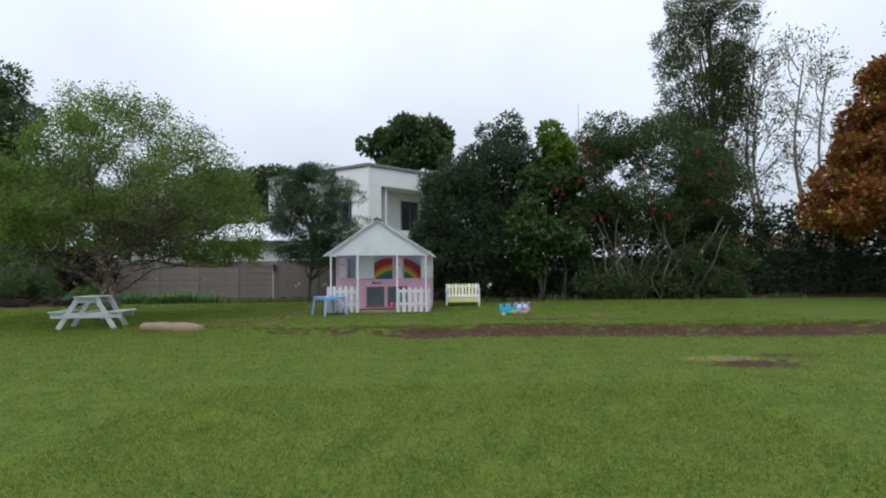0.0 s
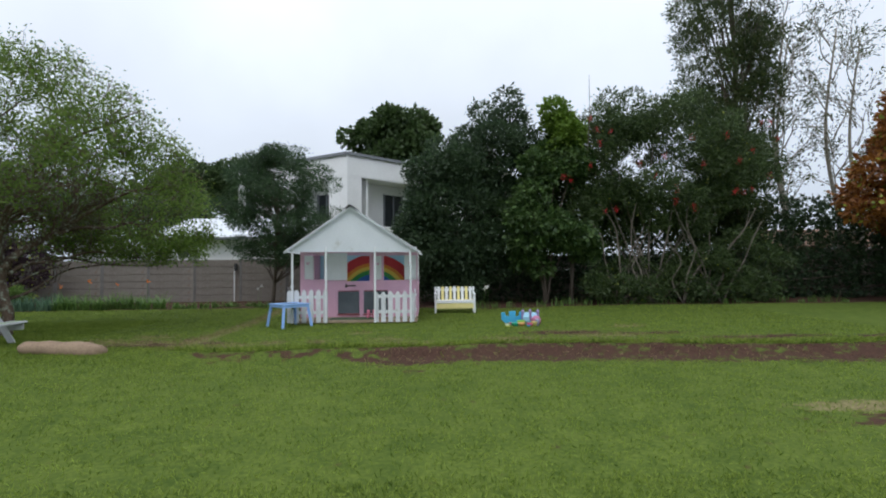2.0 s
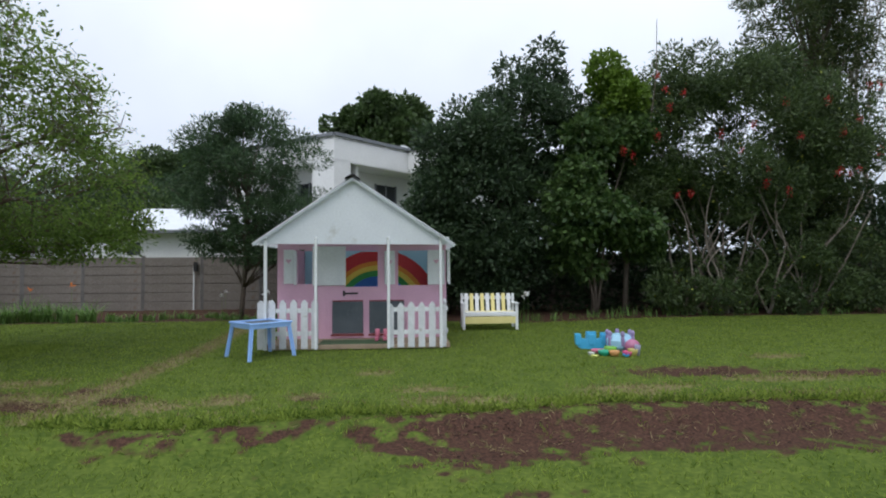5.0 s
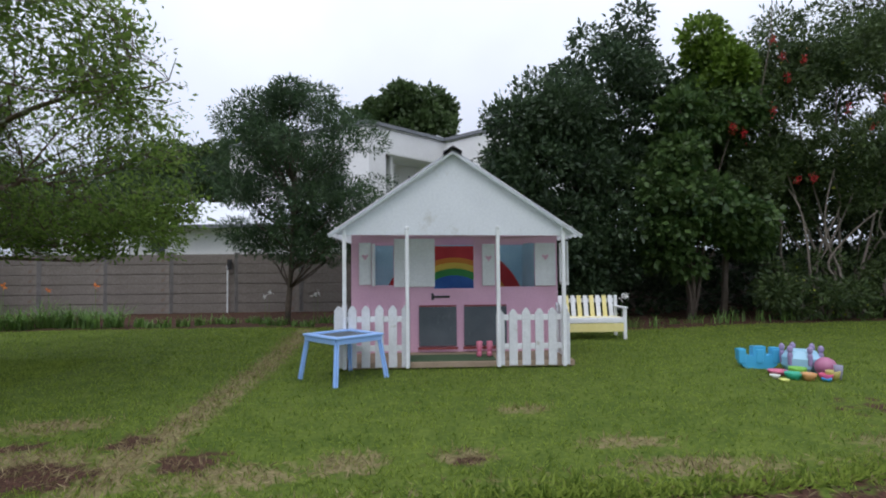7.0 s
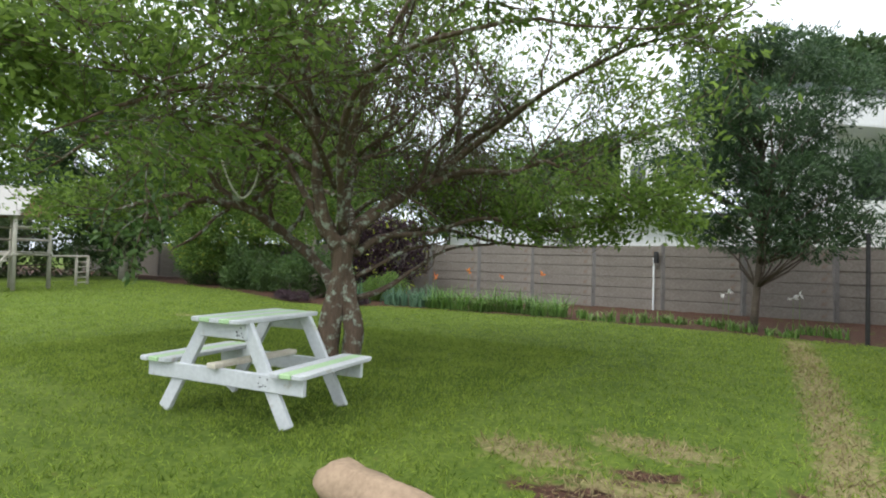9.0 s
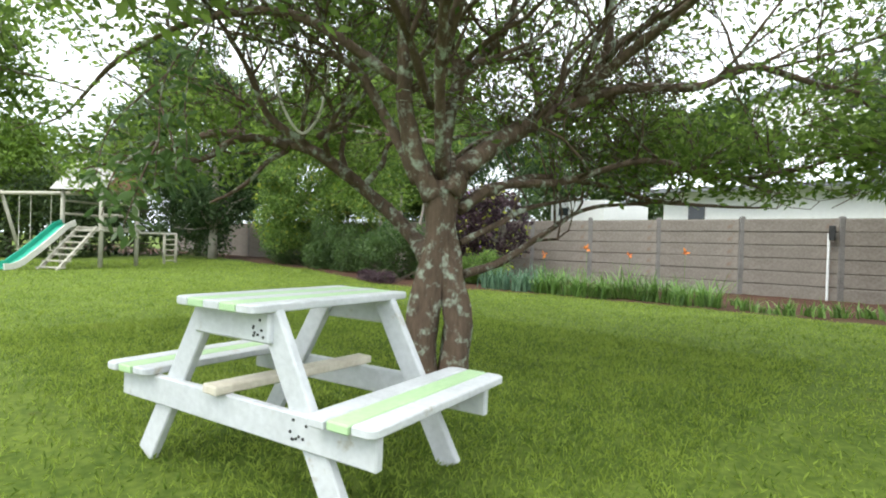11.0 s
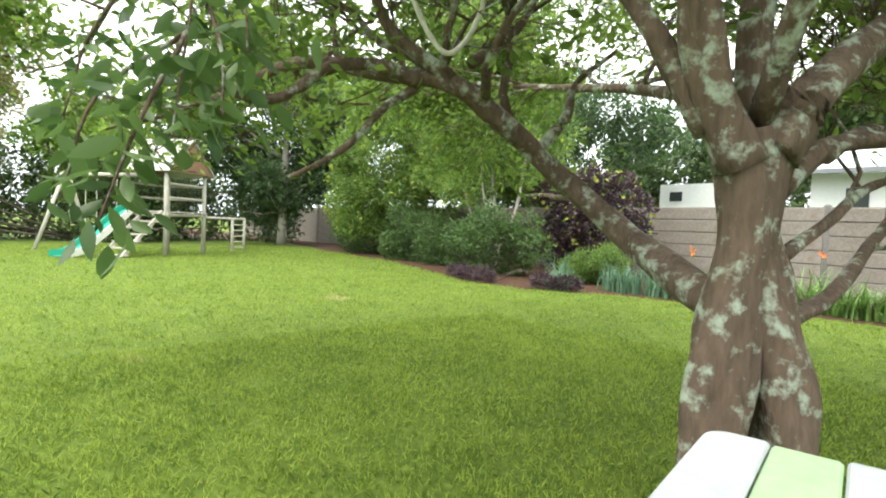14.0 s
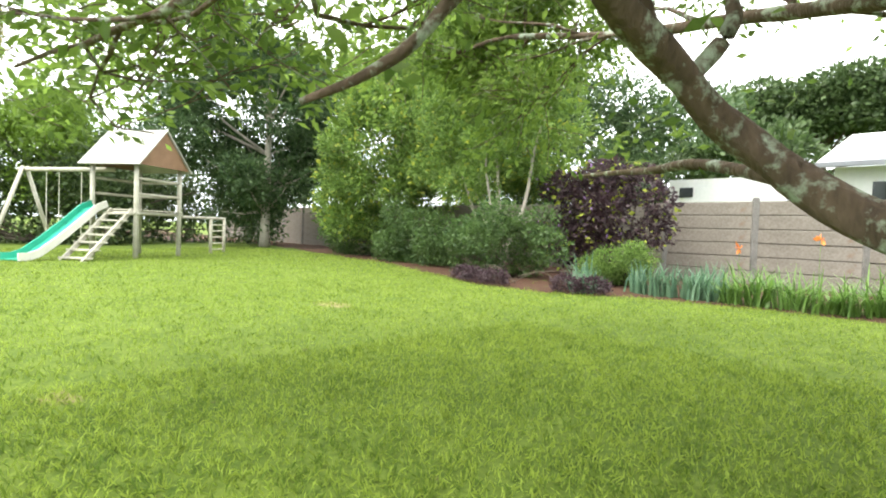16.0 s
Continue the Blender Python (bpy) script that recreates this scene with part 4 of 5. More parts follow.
def crown_inside(p):
    low = 1.75 if (p.x > -8.6 and p.y > 14.5) or p.x < -12.4 else 2.0
    if p.z < low + 0.2 * noise.noise(Vector((p.x, p.y, 0))):
        return False
    if p.y < 14.3 and p.z < 2.2 and p.x > -12.0:
        return False
    return abs((p.x + 10.4) / 5.0) ** 2.2 + abs((p.y - 15.4) / 4.2) ** 2.2 + abs((p.z - 2.5) / 4.2) ** 2.2 < 1


def in_opening(p):
    """The gap in the foliage on the table's side, below the rope."""
    a, c = Vector((-11.08, 14.44, 2.45)), Vector((-8.2, 12.3, 1.55))
    f = min(max((p - a).dot(c - a) / (c - a).length_squared, 0.0), 1.0)
    return (p - a.lerp(c, f)).length < 0.42 - 0.12 * f


def build_main_tree():
    t = thing("spreading_tree", label="spreading old garden tree with lichen-spotted twin trunk and low branches", category="tree")
    r = random.Random(11)
    twigs, leaf, low_leaf, near_leaf = [], [], [], []
    trunk = bmesh.new()
    for i, (pts, a, c) in enumerate(BOUGHS):
        cp = curve_points(pts, 6)
        rad = [a + (c - a) * k / (len(cp) - 1) for k in range(len(cp))]
        if i < 2:
            rad = [q * (1 + 0.18 * max(0.0, 1 - k / 5) ** 2) for k, q in enumerate(rad)]
        tube(cp, rad, 16 if a > 0.09 else 9, trunk, lumpy=0.4)
        if 21 <= i <= 24:
            # bare low boughs with a few loose sprays
            for k in range(3, len(cp), 2):
                for _ in range(9):
                    low_leaf.append((cp[k] + Vector((r.gauss(0, 0.18), r.gauss(0, 0.18), 0.24 + r.gauss(0, 0.13))), Vector((r.uniform(-1, 1), r.uniform(-1, 1), 0.4))))
        elif i >= 2:
            n = len(cp)
            before = len(leaf)
            for k in range(int(n * 0.45), n, 3):
                d = (cp[min(k + 1, n - 1)] - cp[k - 1]).normalized()
                side = Vector((r.uniform(-1, 1), r.uniform(-1, 1), r.uniform(-0.1, 0.9)))
                grow(cp[k], d * 0.5 + side, r.uniform(0.9, 1.5), max(0.012, rad[k] * 0.55), 1, twigs, leaf, r, crown_inside)
            grow(cp[-1], cp[-1] - cp[-3], 1.3, c * 0.9, 1, twigs, leaf, r, crown_inside)
            if i >= len(BOUGHS) - 2:
                # the boughs on the wall side are sparsely leaved
                leaf[before:] = leaf[before::3]
    # a thin bough that hangs low towards the open lawn
    for path in ([(-11.31, 13.74, 2.99), (-11.15, 13.31, 2.33), (-10.79, 13.13, 1.75), (-10.57, 13.03, 1.38)], [(-10.79, 13.13, 1.75), (-10.66, 12.97, 1.43), (-10.58, 12.85, 1.11)], [(-10.97, 13.21, 2.02), (-10.69, 13.20, 1.70), (-10.49, 13.14, 1.45)], [(-11.15, 13.31, 2.33), (-11.27, 12.97, 1.88), (-11.14, 12.83, 1.43)], [(-10.79, 13.13, 1.75), (-10.90, 12.90, 1.52), (-10.87, 12.81, 1.20)], [(-11.31, 13.74, 2.99), (-10.96, 13.39, 2.24), (-10.55, 13.23, 1.66)]):
        cp = curve_points(path, 5)
        twigs.append((cp, [0.010 - 0.007 * k / (len(cp) - 1) for k in range(len(cp))], 5))
        for k in range(2, len(cp)):
            for _ in range(5):
                near_leaf.append((cp[k] + Vector((r.gauss(0, 0.06), r.gauss(0, 0.06), r.gauss(0, 0.05))), Vector((r.uniform(-1, 1), r.uniform(-1, 1), -0.6))))
    part("trunk", trunk, BARK, t, "twin trunk with grey-green lichen", smooth=True)
    bm = bmesh.new()
    for pts, rad, sides in twigs:
        tube(pts, [max(q, 0.004) for q in rad], sides, bm)
    part("branchwork", bm, BARK, t, smooth=True)
    keep = [(p, d) for p, d in leaf if p.z > 1.55 and not (p.y < 13.9 and p.z < 1.8 and p.x > -12.5) and not in_opening(p)] + low_leaf
    pts = np.array([tuple(p) for p, d in keep])
    al = np.array([tuple(d) for p, d in keep])
    crown = new("crown", leaves_mesh("crown", pts, 0.085, L_MAIN, al, 0.45, 0.25))
    crown.parent = t
    spray = new("hanging_spray", ovate_leaves("hanging_spray", [tuple(p) for p, d in near_leaf], 0.105, L_NEAR, [tuple(d) for p, d in near_leaf]))
    spray.parent = t
    tagged(spray, "low hanging spray of pointed oval leaves", kind="stuff")
    return t


# ---- trees and shrubs along the wall ----
def hedge_row():
    cc = crown_clumps
    # feathery young tree beside the playhouse
    r = random.Random(4)
    c = []
    for k in range(120):
        z = 1.75 + 4.0 * k / 120
        w = 2.3 * math.sqrt(max(0.02, 1 - ((z - 3.3) / 2.5) ** 2))
        a, q = r.uniform(0, 6.28), r.uniform(0.25, 1.0)
        c.append((-5.6 + w * q * math.cos(a), 22.5 + 0.8 * w * q * math.sin(a), z, r.uniform(0.35, 0.6), r.uniform(0.35, 0.6), 0.3))
    bush("feathery_tree", (-5.75, 22.4, 0.08), c, 54000, 0.115, L_FEATHER, BARK_DARK, "small feathery dark green tree in the flower bed", "tree", 60, 0.075, 0.24, seed=4, single=4.3)
    # dark dense tree behind the bench
    c = cc((0.9, 22.8, 3.2), (2.3, 1.4, 2.9), 66, 0.7, 5) + cc((2.6, 23.0, 5.6), (1.45, 1.2, 2.5), 40, 0.55, 6) + cc((0.4, 22.5, 1.3), (1.9, 1.0, 1.2), 20, 0.6, 61)
    bush("dense_dark_tree", (1.6, 23.2, 0.08), c, 78000, 0.14, L_DARK, BARK_DARK, "dense dark green tree behind the bench", "tree", 30, 0.13, 0.5, seed=5, single=5.5)
    c = cc((5.0, 22.3, 6.2), (1.15, 0.6, 1.15), 22, 0.42, 7)
    bush("lime_tree", (5.2, 22.6, 0.08), c, 9000, 0.15, L_LIME, BARK_DARK, "bright lime green leafy tree", "tree", 10, 0.09, 0.7, seed=6, single=5.5)
    c = cc((4.5, 22.1, 3.5), (2.0, 1.0, 2.3), 46, 0.5, 8)
    bush("broad_leaf_shrub", (4.2, 22.3, 0.08), c, 24000, 0.17, L_BROAD, BARK_DARK, "broad-leaved green shrub beside the dark tree", "shrub", 8, 0.05, 0.65, droop=0.5, seed=7)
    # flowering shrub with red brushes and bare lower stems
    c = cc((8.6, 22.4, 5.0), (4.3, 1.5, 2.9), 130, 0.6, 9, lambda p: p[2] > 2.0 + 0.12 * abs(p[0] - 8)) + cc((6.9, 21.7, 0.9), (2.2, 0.6, 0.8), 18, 0.42, 10) + cc((11.0, 22.0, 1.3), (2.6, 0.8, 1.4), 30, 0.5, 101)
    bush("bottlebrush_shrub", (8.0, 22.0, 0.08), c, 88000, 0.14, L_MID, BARK_GREY, "tall arching shrub with red brush flowers and bare stems", "shrub", 12, 0.04, 0.34, seed=8,
         extra=(("yellow_leaves", L_YELLOW, 500, 0.09, "yellowing leaves"),))
    flowers = bpy.data.objects["bottlebrush_shrub"]
    r = random.Random(22)
    for bx in (6.6, 7.2, 9.0, 9.9, 10.4):
        for _ in range(3):
            t = Vector((bx + r.uniform(-1.6, 1.6), 21.6 + r.uniform(-0.6, 0.3), r.uniform(2.6, 4.2)))
            q = Vector((bx, 21.7, 0.05))
            mids = [q.lerp(t, f) + Vector((r.uniform(-0.3, 0.3), r.uniform(-0.2, 0.2), 0.1)) for f in (0.25, 0.5, 0.75)]
            pts = curve_points([q, *mids, t], 4)
            part("stem", tube(pts, [0.035 * (1 - 0.6 * k / (len(pts) - 1)) for k in range(len(pts))], 6), BARK_GREY, flowers, smooth=True)
    twig = [(5.6, 21.6, 5.2), (5.55, 21.0, 6.6), (5.5, 20.8, 8.0)]
    part("stem", tube(twig, [0.02, 0.014, 0.008], 5), BARK_GREY, flowers)
    r = random.Random(21)
    for i in range(28):
        x, z = r.uniform(4.6, 12.2), r.uniform(3.2, 6.8)
        p = np.array([(x, 20.75 + 0.25 * abs(x - 8.2) * 0.3, z)]) + rng.normal(size=(40, 3)) * (0.035, 0.035, 0.06)
        f = new("red_flower", leaves_mesh("red_flower", p, 0.06, PETAL_RED, None, 0.3))
        f.parent = flowers
    # tall conifer, bare tree, copper tree
    r = random.Random(12)
    c = []
    for k in range(110):
        z = 2.5 + 12.0 * k / 110
        w = 2.0 if z > 6.5 else 1.2
        c.append((12.4 + r.uniform(-1, 1) * w, 24.4 + r.uniform(-1, 1), z, r.uniform(0.45, 0.9), 0.7, r.uniform(0.35, 0.6)))
    bush("tall_conifer", (12.6, 24.4, 0.08), c, 60000, 0.15, L_CYPRESS, BARK_DARK, "tall dark conifer with tufted branches", "tree", 60, 0.16, 0.3, seed=9, single=13.5)
    bare = thing("bare_tree", label="tall thin-leaved tree with grey bare branches", category="tree")
    bm, lf, rr = bmesh.new(), [], random.Random(31)
    tw = []
    for bx, by in ((14.6, 24.6), (17.0, 24.8), (13.6, 24.9), (16.0, 26.5), (19.0, 26.0), (21.5, 25.5)):
        tube(curve_points([(bx, by, 0), (bx + 0.2, by, 3), (bx - 0.1, by + 0.2, 7), (bx + 0.4, by, 11.5)], 5), [0.13 - 0.1 * i / 15 for i in range(16)], 7, bm)
        for z in np.arange(3.5, 11, 0.8):
            grow((bx + 0.1, by, z), (rr.uniform(-1, 1), rr.uniform(-0.4, 0.4), 0.9), 1.8, 0.04, 2, tw, lf, rr, lambda p: True)
    for pts, rad, sides in tw:
        tube(pts, [max(q, 0.008) for q in rad], sides, bm)
    part("trunk", bm, BARK_PALE, bare, smooth=True)
    sel = lf[::2]
    x = new("crown", leaves_mesh("crown", np.array([tuple(p) for p, d in sel]), 0.19, L_CYPRESS, np.array([tuple(d) for p, d in sel]), 0.3))
    x.parent = bare
    r = random.Random(13)
    c = []
    for k in range(170):
        z = 2.9 + 6.9 * (k / 170) ** 1.2
        w = 4.4 * (1 - (z - 2.6) / 9.0)
        a, q = r.uniform(0, 6.28), r.uniform(0.5, 1.0)
        c.append((18.6 + w * q * math.cos(a), 20.6 + w * q * math.sin(a) * 0.8, z, 0.6, 0.6, 0.42))
    bush("copper_tree", (18.0, 20.9, 0.08), c, 56000, 0.2, L_COPPER, BARK_DARK, "large tree with copper-orange leaves", "tree", 30, 0.2, 0.55, seed=10, single=7.0,
         extra=(("yellow_leaves", L_YELLOW, 2600, 0.19, "yellow-green leaves"),))
    # dark growth that closes the bed in front of the wall
    c = [(x, 24.3 + 0.4 * math.sin(x * 3), z, 0.8, 0.6, 0.65) for x in np.arange(-0.4, 32, 0.8) for z in (0.5, 1.3, 2.1, 2.9, 3.6)[:5]]
    bush("hedge", (8, 24.3, 0.08), c, 52000, 0.2, L_DARK, BARK_DARK, "dark shady hedge in front of the wall", "hedge", 30, 0.05, 0.5, seed=14)


def west_garden():
    cc = crown_clumps
    # big shade tree at the end of the lawn
    c = cc((-31.0, 22.6, 5.3), (2.4, 4.0, 4.4), 130, 0.85, 40, lambda p: p[2] > 0.9)
    bush("shade_tree", (-30.2, 22.5, 0.1), c, 70000, 0.175, L_SHADE, BARK_PALE, "large dark green shade tree beyond the lawn", "tree", 34, 0.2, 0.45, seed=41, single=7.2)
    c = cc((-24.0, 23.6, 3.4), (2.0, 1.8, 3.3), 90, 0.62, 42)
    bush("bright_bushy_tree", (-23.8, 23.8, 0.1), c, 56000, 0.14, L_BAMBOO, BARK_PALE, "bushy bright green tree at the lawn's edge", "tree", 30, 0.09, 0.4, seed=43, single=4.6,
         extra=(("yellow_leaves", L_YELLOW, 3200, 0.13, "yellow-green young leaves"),))
    c = cc((-19.4, 23.4, 3.7), (2.3, 1.3, 2.5), 70, 0.56, 44, lambda p: p[2] > 1.5)
    bush("leaning_shrub_tree", (-18.2, 22.6, 0.1), c, 44000, 0.11, L_BAMBOO, BARK_PALE, "green shrub tree with pale leaning trunks", "tree", 8, 0.06, 0.4, seed=45,
         extra=(("yellow_leaves", L_YELLOW, 1800, 0.11, "yellow-green young leaves"),))
    c = cc((-17.7, 21.9, 0.75), (1.5, 0.6, 0.85), 30, 0.36, 46) + cc((-20.9, 22.6, 0.8), (1.8, 0.6, 0.9), 30, 0.4, 461) + cc((-25.0, 23.3, 0.7), (2.0, 0.6, 0.8), 24, 0.4, 462)
    bush("low_shrub", (-18.2, 22.4, 0.1), c, 36000, 0.085, L_BROAD, BARK_DARK, "low dense green shrub in the bed", "shrub", 10, 0.03, 0.45, seed=47)
    c = cc((-16.6, 24.1, 1.55), (1.5, 0.6, 1.25), 34, 0.40, 48)
    bush("purple_shrub", (-16.1, 24.3, 0.1), c, 14000, 0.11, L_PURPLE, BARK_DARK, "dark purple-leaved shrub against the wall", "shrub", 10, 0.03, 0.5, seed=49,
         extra=(("green_leaves", L_YELLOW, 650, 0.12, "yellow-green leaves"), ("lilac_flowers", PETAL_LILAC, 60, 0.11, "lilac flowers")))
    c = cc((-15.3, 22.6, 0.5), (0.85, 0.4, 0.45), 16, 0.26, 50)
    bush("clipped_shrub", (-15.3, 22.7, 0.1), c, 11000, 0.055, L_BAMBOO, BARK_DARK, "small rounded green shrub in the bed", "shrub", 6, 0.02, 0.4, seed=51)
    c = [(x, bed_edge(x) + 0.25, 0.2, 0.3, 0.22, 0.16) for x in (-17.6, -17.1, -16.6, -15.2, -14.8)]
    bush("ground_cover", (-16.5, 20.8, 0.1), c, 5000, 0.055, L_PURPLE, BARK_DARK, "low purple-brown ground cover along the lawn", "plant", 5, 0.01, 0.5, seed=52)
    # growth above and behind the wall
    c = cc((-21.5, 28.6, 4.4), (5.5, 1.4, 3.0), 70, 0.85, 54)
    bush("back_hedge_tree", (-21.5, 28.6, 0), c, 34000, 0.18, L_SHADE, BARK_DARK, "leafy green tree behind the wall", "tree", 16, 0.12, 0.45, seed=55, single=4.5)
    # growth behind the climbing frame and along the far side
    c = [(-34.5 - 1.0 * math.sin(y), y, z, 1.1, 1.0, 0.9) for y in np.arange(2, 25, 1.1) for z in (0.7, 1.8, 2.7)]
    bush("far_hedge", (-34.5, 16, 0.1), c, 36000, 0.2, L_MID, BARK_DARK, "mixed green hedge behind the climbing frame", "hedge", 20, 0.05, 0.5, seed=53)
    for i, (x, y, rx, h, n, m) in enumerate(((-35.5, 16.2, 1.9, 5.8, 15000, L_LIME), (-37, 12.0, 2.6, 11.5, 28000, L_YELLOW_GREEN), (-40, 7.5, 4.0, 10, 26000, L_FAR), (-39, 19.5, 2.4, 5.0, 12000, L_FAR))):
        c = cc((x, y, h * 0.6), (rx, rx, h * 0.4), 60, 0.75, 60 + i)
        bush("garden_tree", (x, y, 0.1), c, n, 0.19, m, BARK_PALE, "leafy green garden tree beyond the hedge", "tree", 16, 0.14, 0.5, seed=62 + i, single=h * 0.7)


def distant_trees():
    cc = crown_clumps
    c = cc((-3.7, 60, 14.6), (5.0, 4.0, 3.4), 60, 1.3, 70)
    bush("round_tree", (-3.7, 60, 0), c, 30000, 0.5, L_FAR, BARK_PALE, "round-crowned tree behind the white house", "tree", 20, 0.35, 0.6, seed=71, single=12.0)
    c = [(x, 55 + dy, z + 0.4 * math.sin(x), 1.6, 1.6, 0.8) for z, w in ((8.6, 6.0), (9.8, 5.0), (10.8, 3.4)) for x in np.arange(-19 - w, -19 + w, 1.1) for dy in (-1.5, 1.5)]
    bush("flat_topped_tree", (-19, 55, 0), c, 26000, 0.38, L_FAR, BARK_DARK, "flat-topped tree behind the houses", "tree", 20, 0.3, 0.5, seed=72, single=9.0)
    c = cc((-23.0, 46.0, 5.0), (7.0, 3.0, 3.6), 60, 1.2, 75)
    bush("low_back_tree", (-23.0, 46, 0), c, 16000, 0.38, L_FAR, BARK_DARK, "broad leafy tree far behind the wall", "tree", 10, 0.2, 0.5, seed=76, single=5.0)
    c = cc((-27.8, 31.0, 9.6), (3.6, 3.0, 4.2), 50, 1.0, 73)
    bush("tall_back_tree", (-27.0, 31.0, 0), c, 26000, 0.24, L_FAR, BARK_DARK, "tall leafy tree beyond the wall", "tree", 16, 0.2, 0.5, seed=74, single=10.0)


# ---- flower bed ----
def strap_clump(name, places, n, length, width, mat, label, flower=None, lean=0.5):
    r = random.Random(len(places) * 7 + n)
    for x, y, k in places:
        t = thing(name, (0, 0, 0), label=label, category="plant", group=label)
        bm = bmesh.new()
        z = height(x, y) - 0.02
        for _ in range(n):
            a, L = r.uniform(0, 6.28), length * k * r.uniform(0.6, 1.1)
            bx, by = x + r.gauss(0, 0.13 * k), y + r.gauss(0, 0.10 * k)
            dx, dy, le = math.cos(a), math.sin(a), lean * r.uniform(0.2, 1.0)
            sx, sy = -dy * width / 2, dx * width / 2
            prev = None
            for f in (0, 0.4, 0.75, 1.0):
                px_, py_ = bx + dx * L * le * f * f, by + dy * L * le * f * f
                pz = z + L * (f - 0.45 * le * f * f)
                w = 1 - f ** 2 * 0.96
                now = (bm.verts.new((px_ - sx * w, py_ - sy * w, pz)), bm.verts.new((px_ + sx * w, py_ + sy * w, pz)))
                if prev:
                    bm.faces.new((prev[0], prev[1], now[1], now[0]))
                prev = now
        part("foliage", bm, mat, t)
        if flower:
            m, count, h = flower
            for _ in range(count):
                q = Vector((x + r.uniform(-0.2, 0.2), y + r.uniform(-0.15, 0.15), z + h * r.uniform(0.85, 1.1)))
                part("stalk", tube([(q.x, q.y, z), q], [0.006, 0.004], 4), L_STRAP, t)
                f = new("flower", leaves_mesh("flower", np.array([tuple(q)] * 9), 0.10, m, None, 0.5))
                f.parent = t


def lathe(profile, sides=20, bm=None, at=(0, 0, 0)):
    """A turned shape from (radius, z) pairs."""
    bm = bm or bmesh.new()
    rings = [[bm.verts.new((at[0] + r * math.cos(2 * math.pi * k / sides), at[1] + r * math.sin(2 * math.pi * k / sides), at[2] + z)) for k in range(sides)] for r, z in profile]
    for a, c in zip(rings, rings[1:]):
        for k in range(sides):
            bm.faces.new((a[k], a[(k + 1) % sides], c[(k + 1) % sides], c[k]))
    bm.faces.new(rings[0][::-1])
    bm.faces.new(rings[-1])
    return bm


def slab(p, q, z0, z1, depth, inset=0.0):
    """An upright wall from plan point p to q; its face is moved back by inset, and depth runs behind it."""
    p, q = Vector((*p, 0)), Vector((*q, 0))
    d = (q - p).normalized()
    back = Vector((-d.y, d.x, 0))
    a, c = p + back * inset, q + back * inset
    return plate([a + Vector((0, 0, z0)), c + Vector((0, 0, z0)), c + Vector((0, 0, z1)), a + Vector((0, 0, z1))], depth, back)


def along(p, q, f):
    return (p[0] + (q[0] - p[0]) * f, p[1] + (q[1] - p[1]) * f)


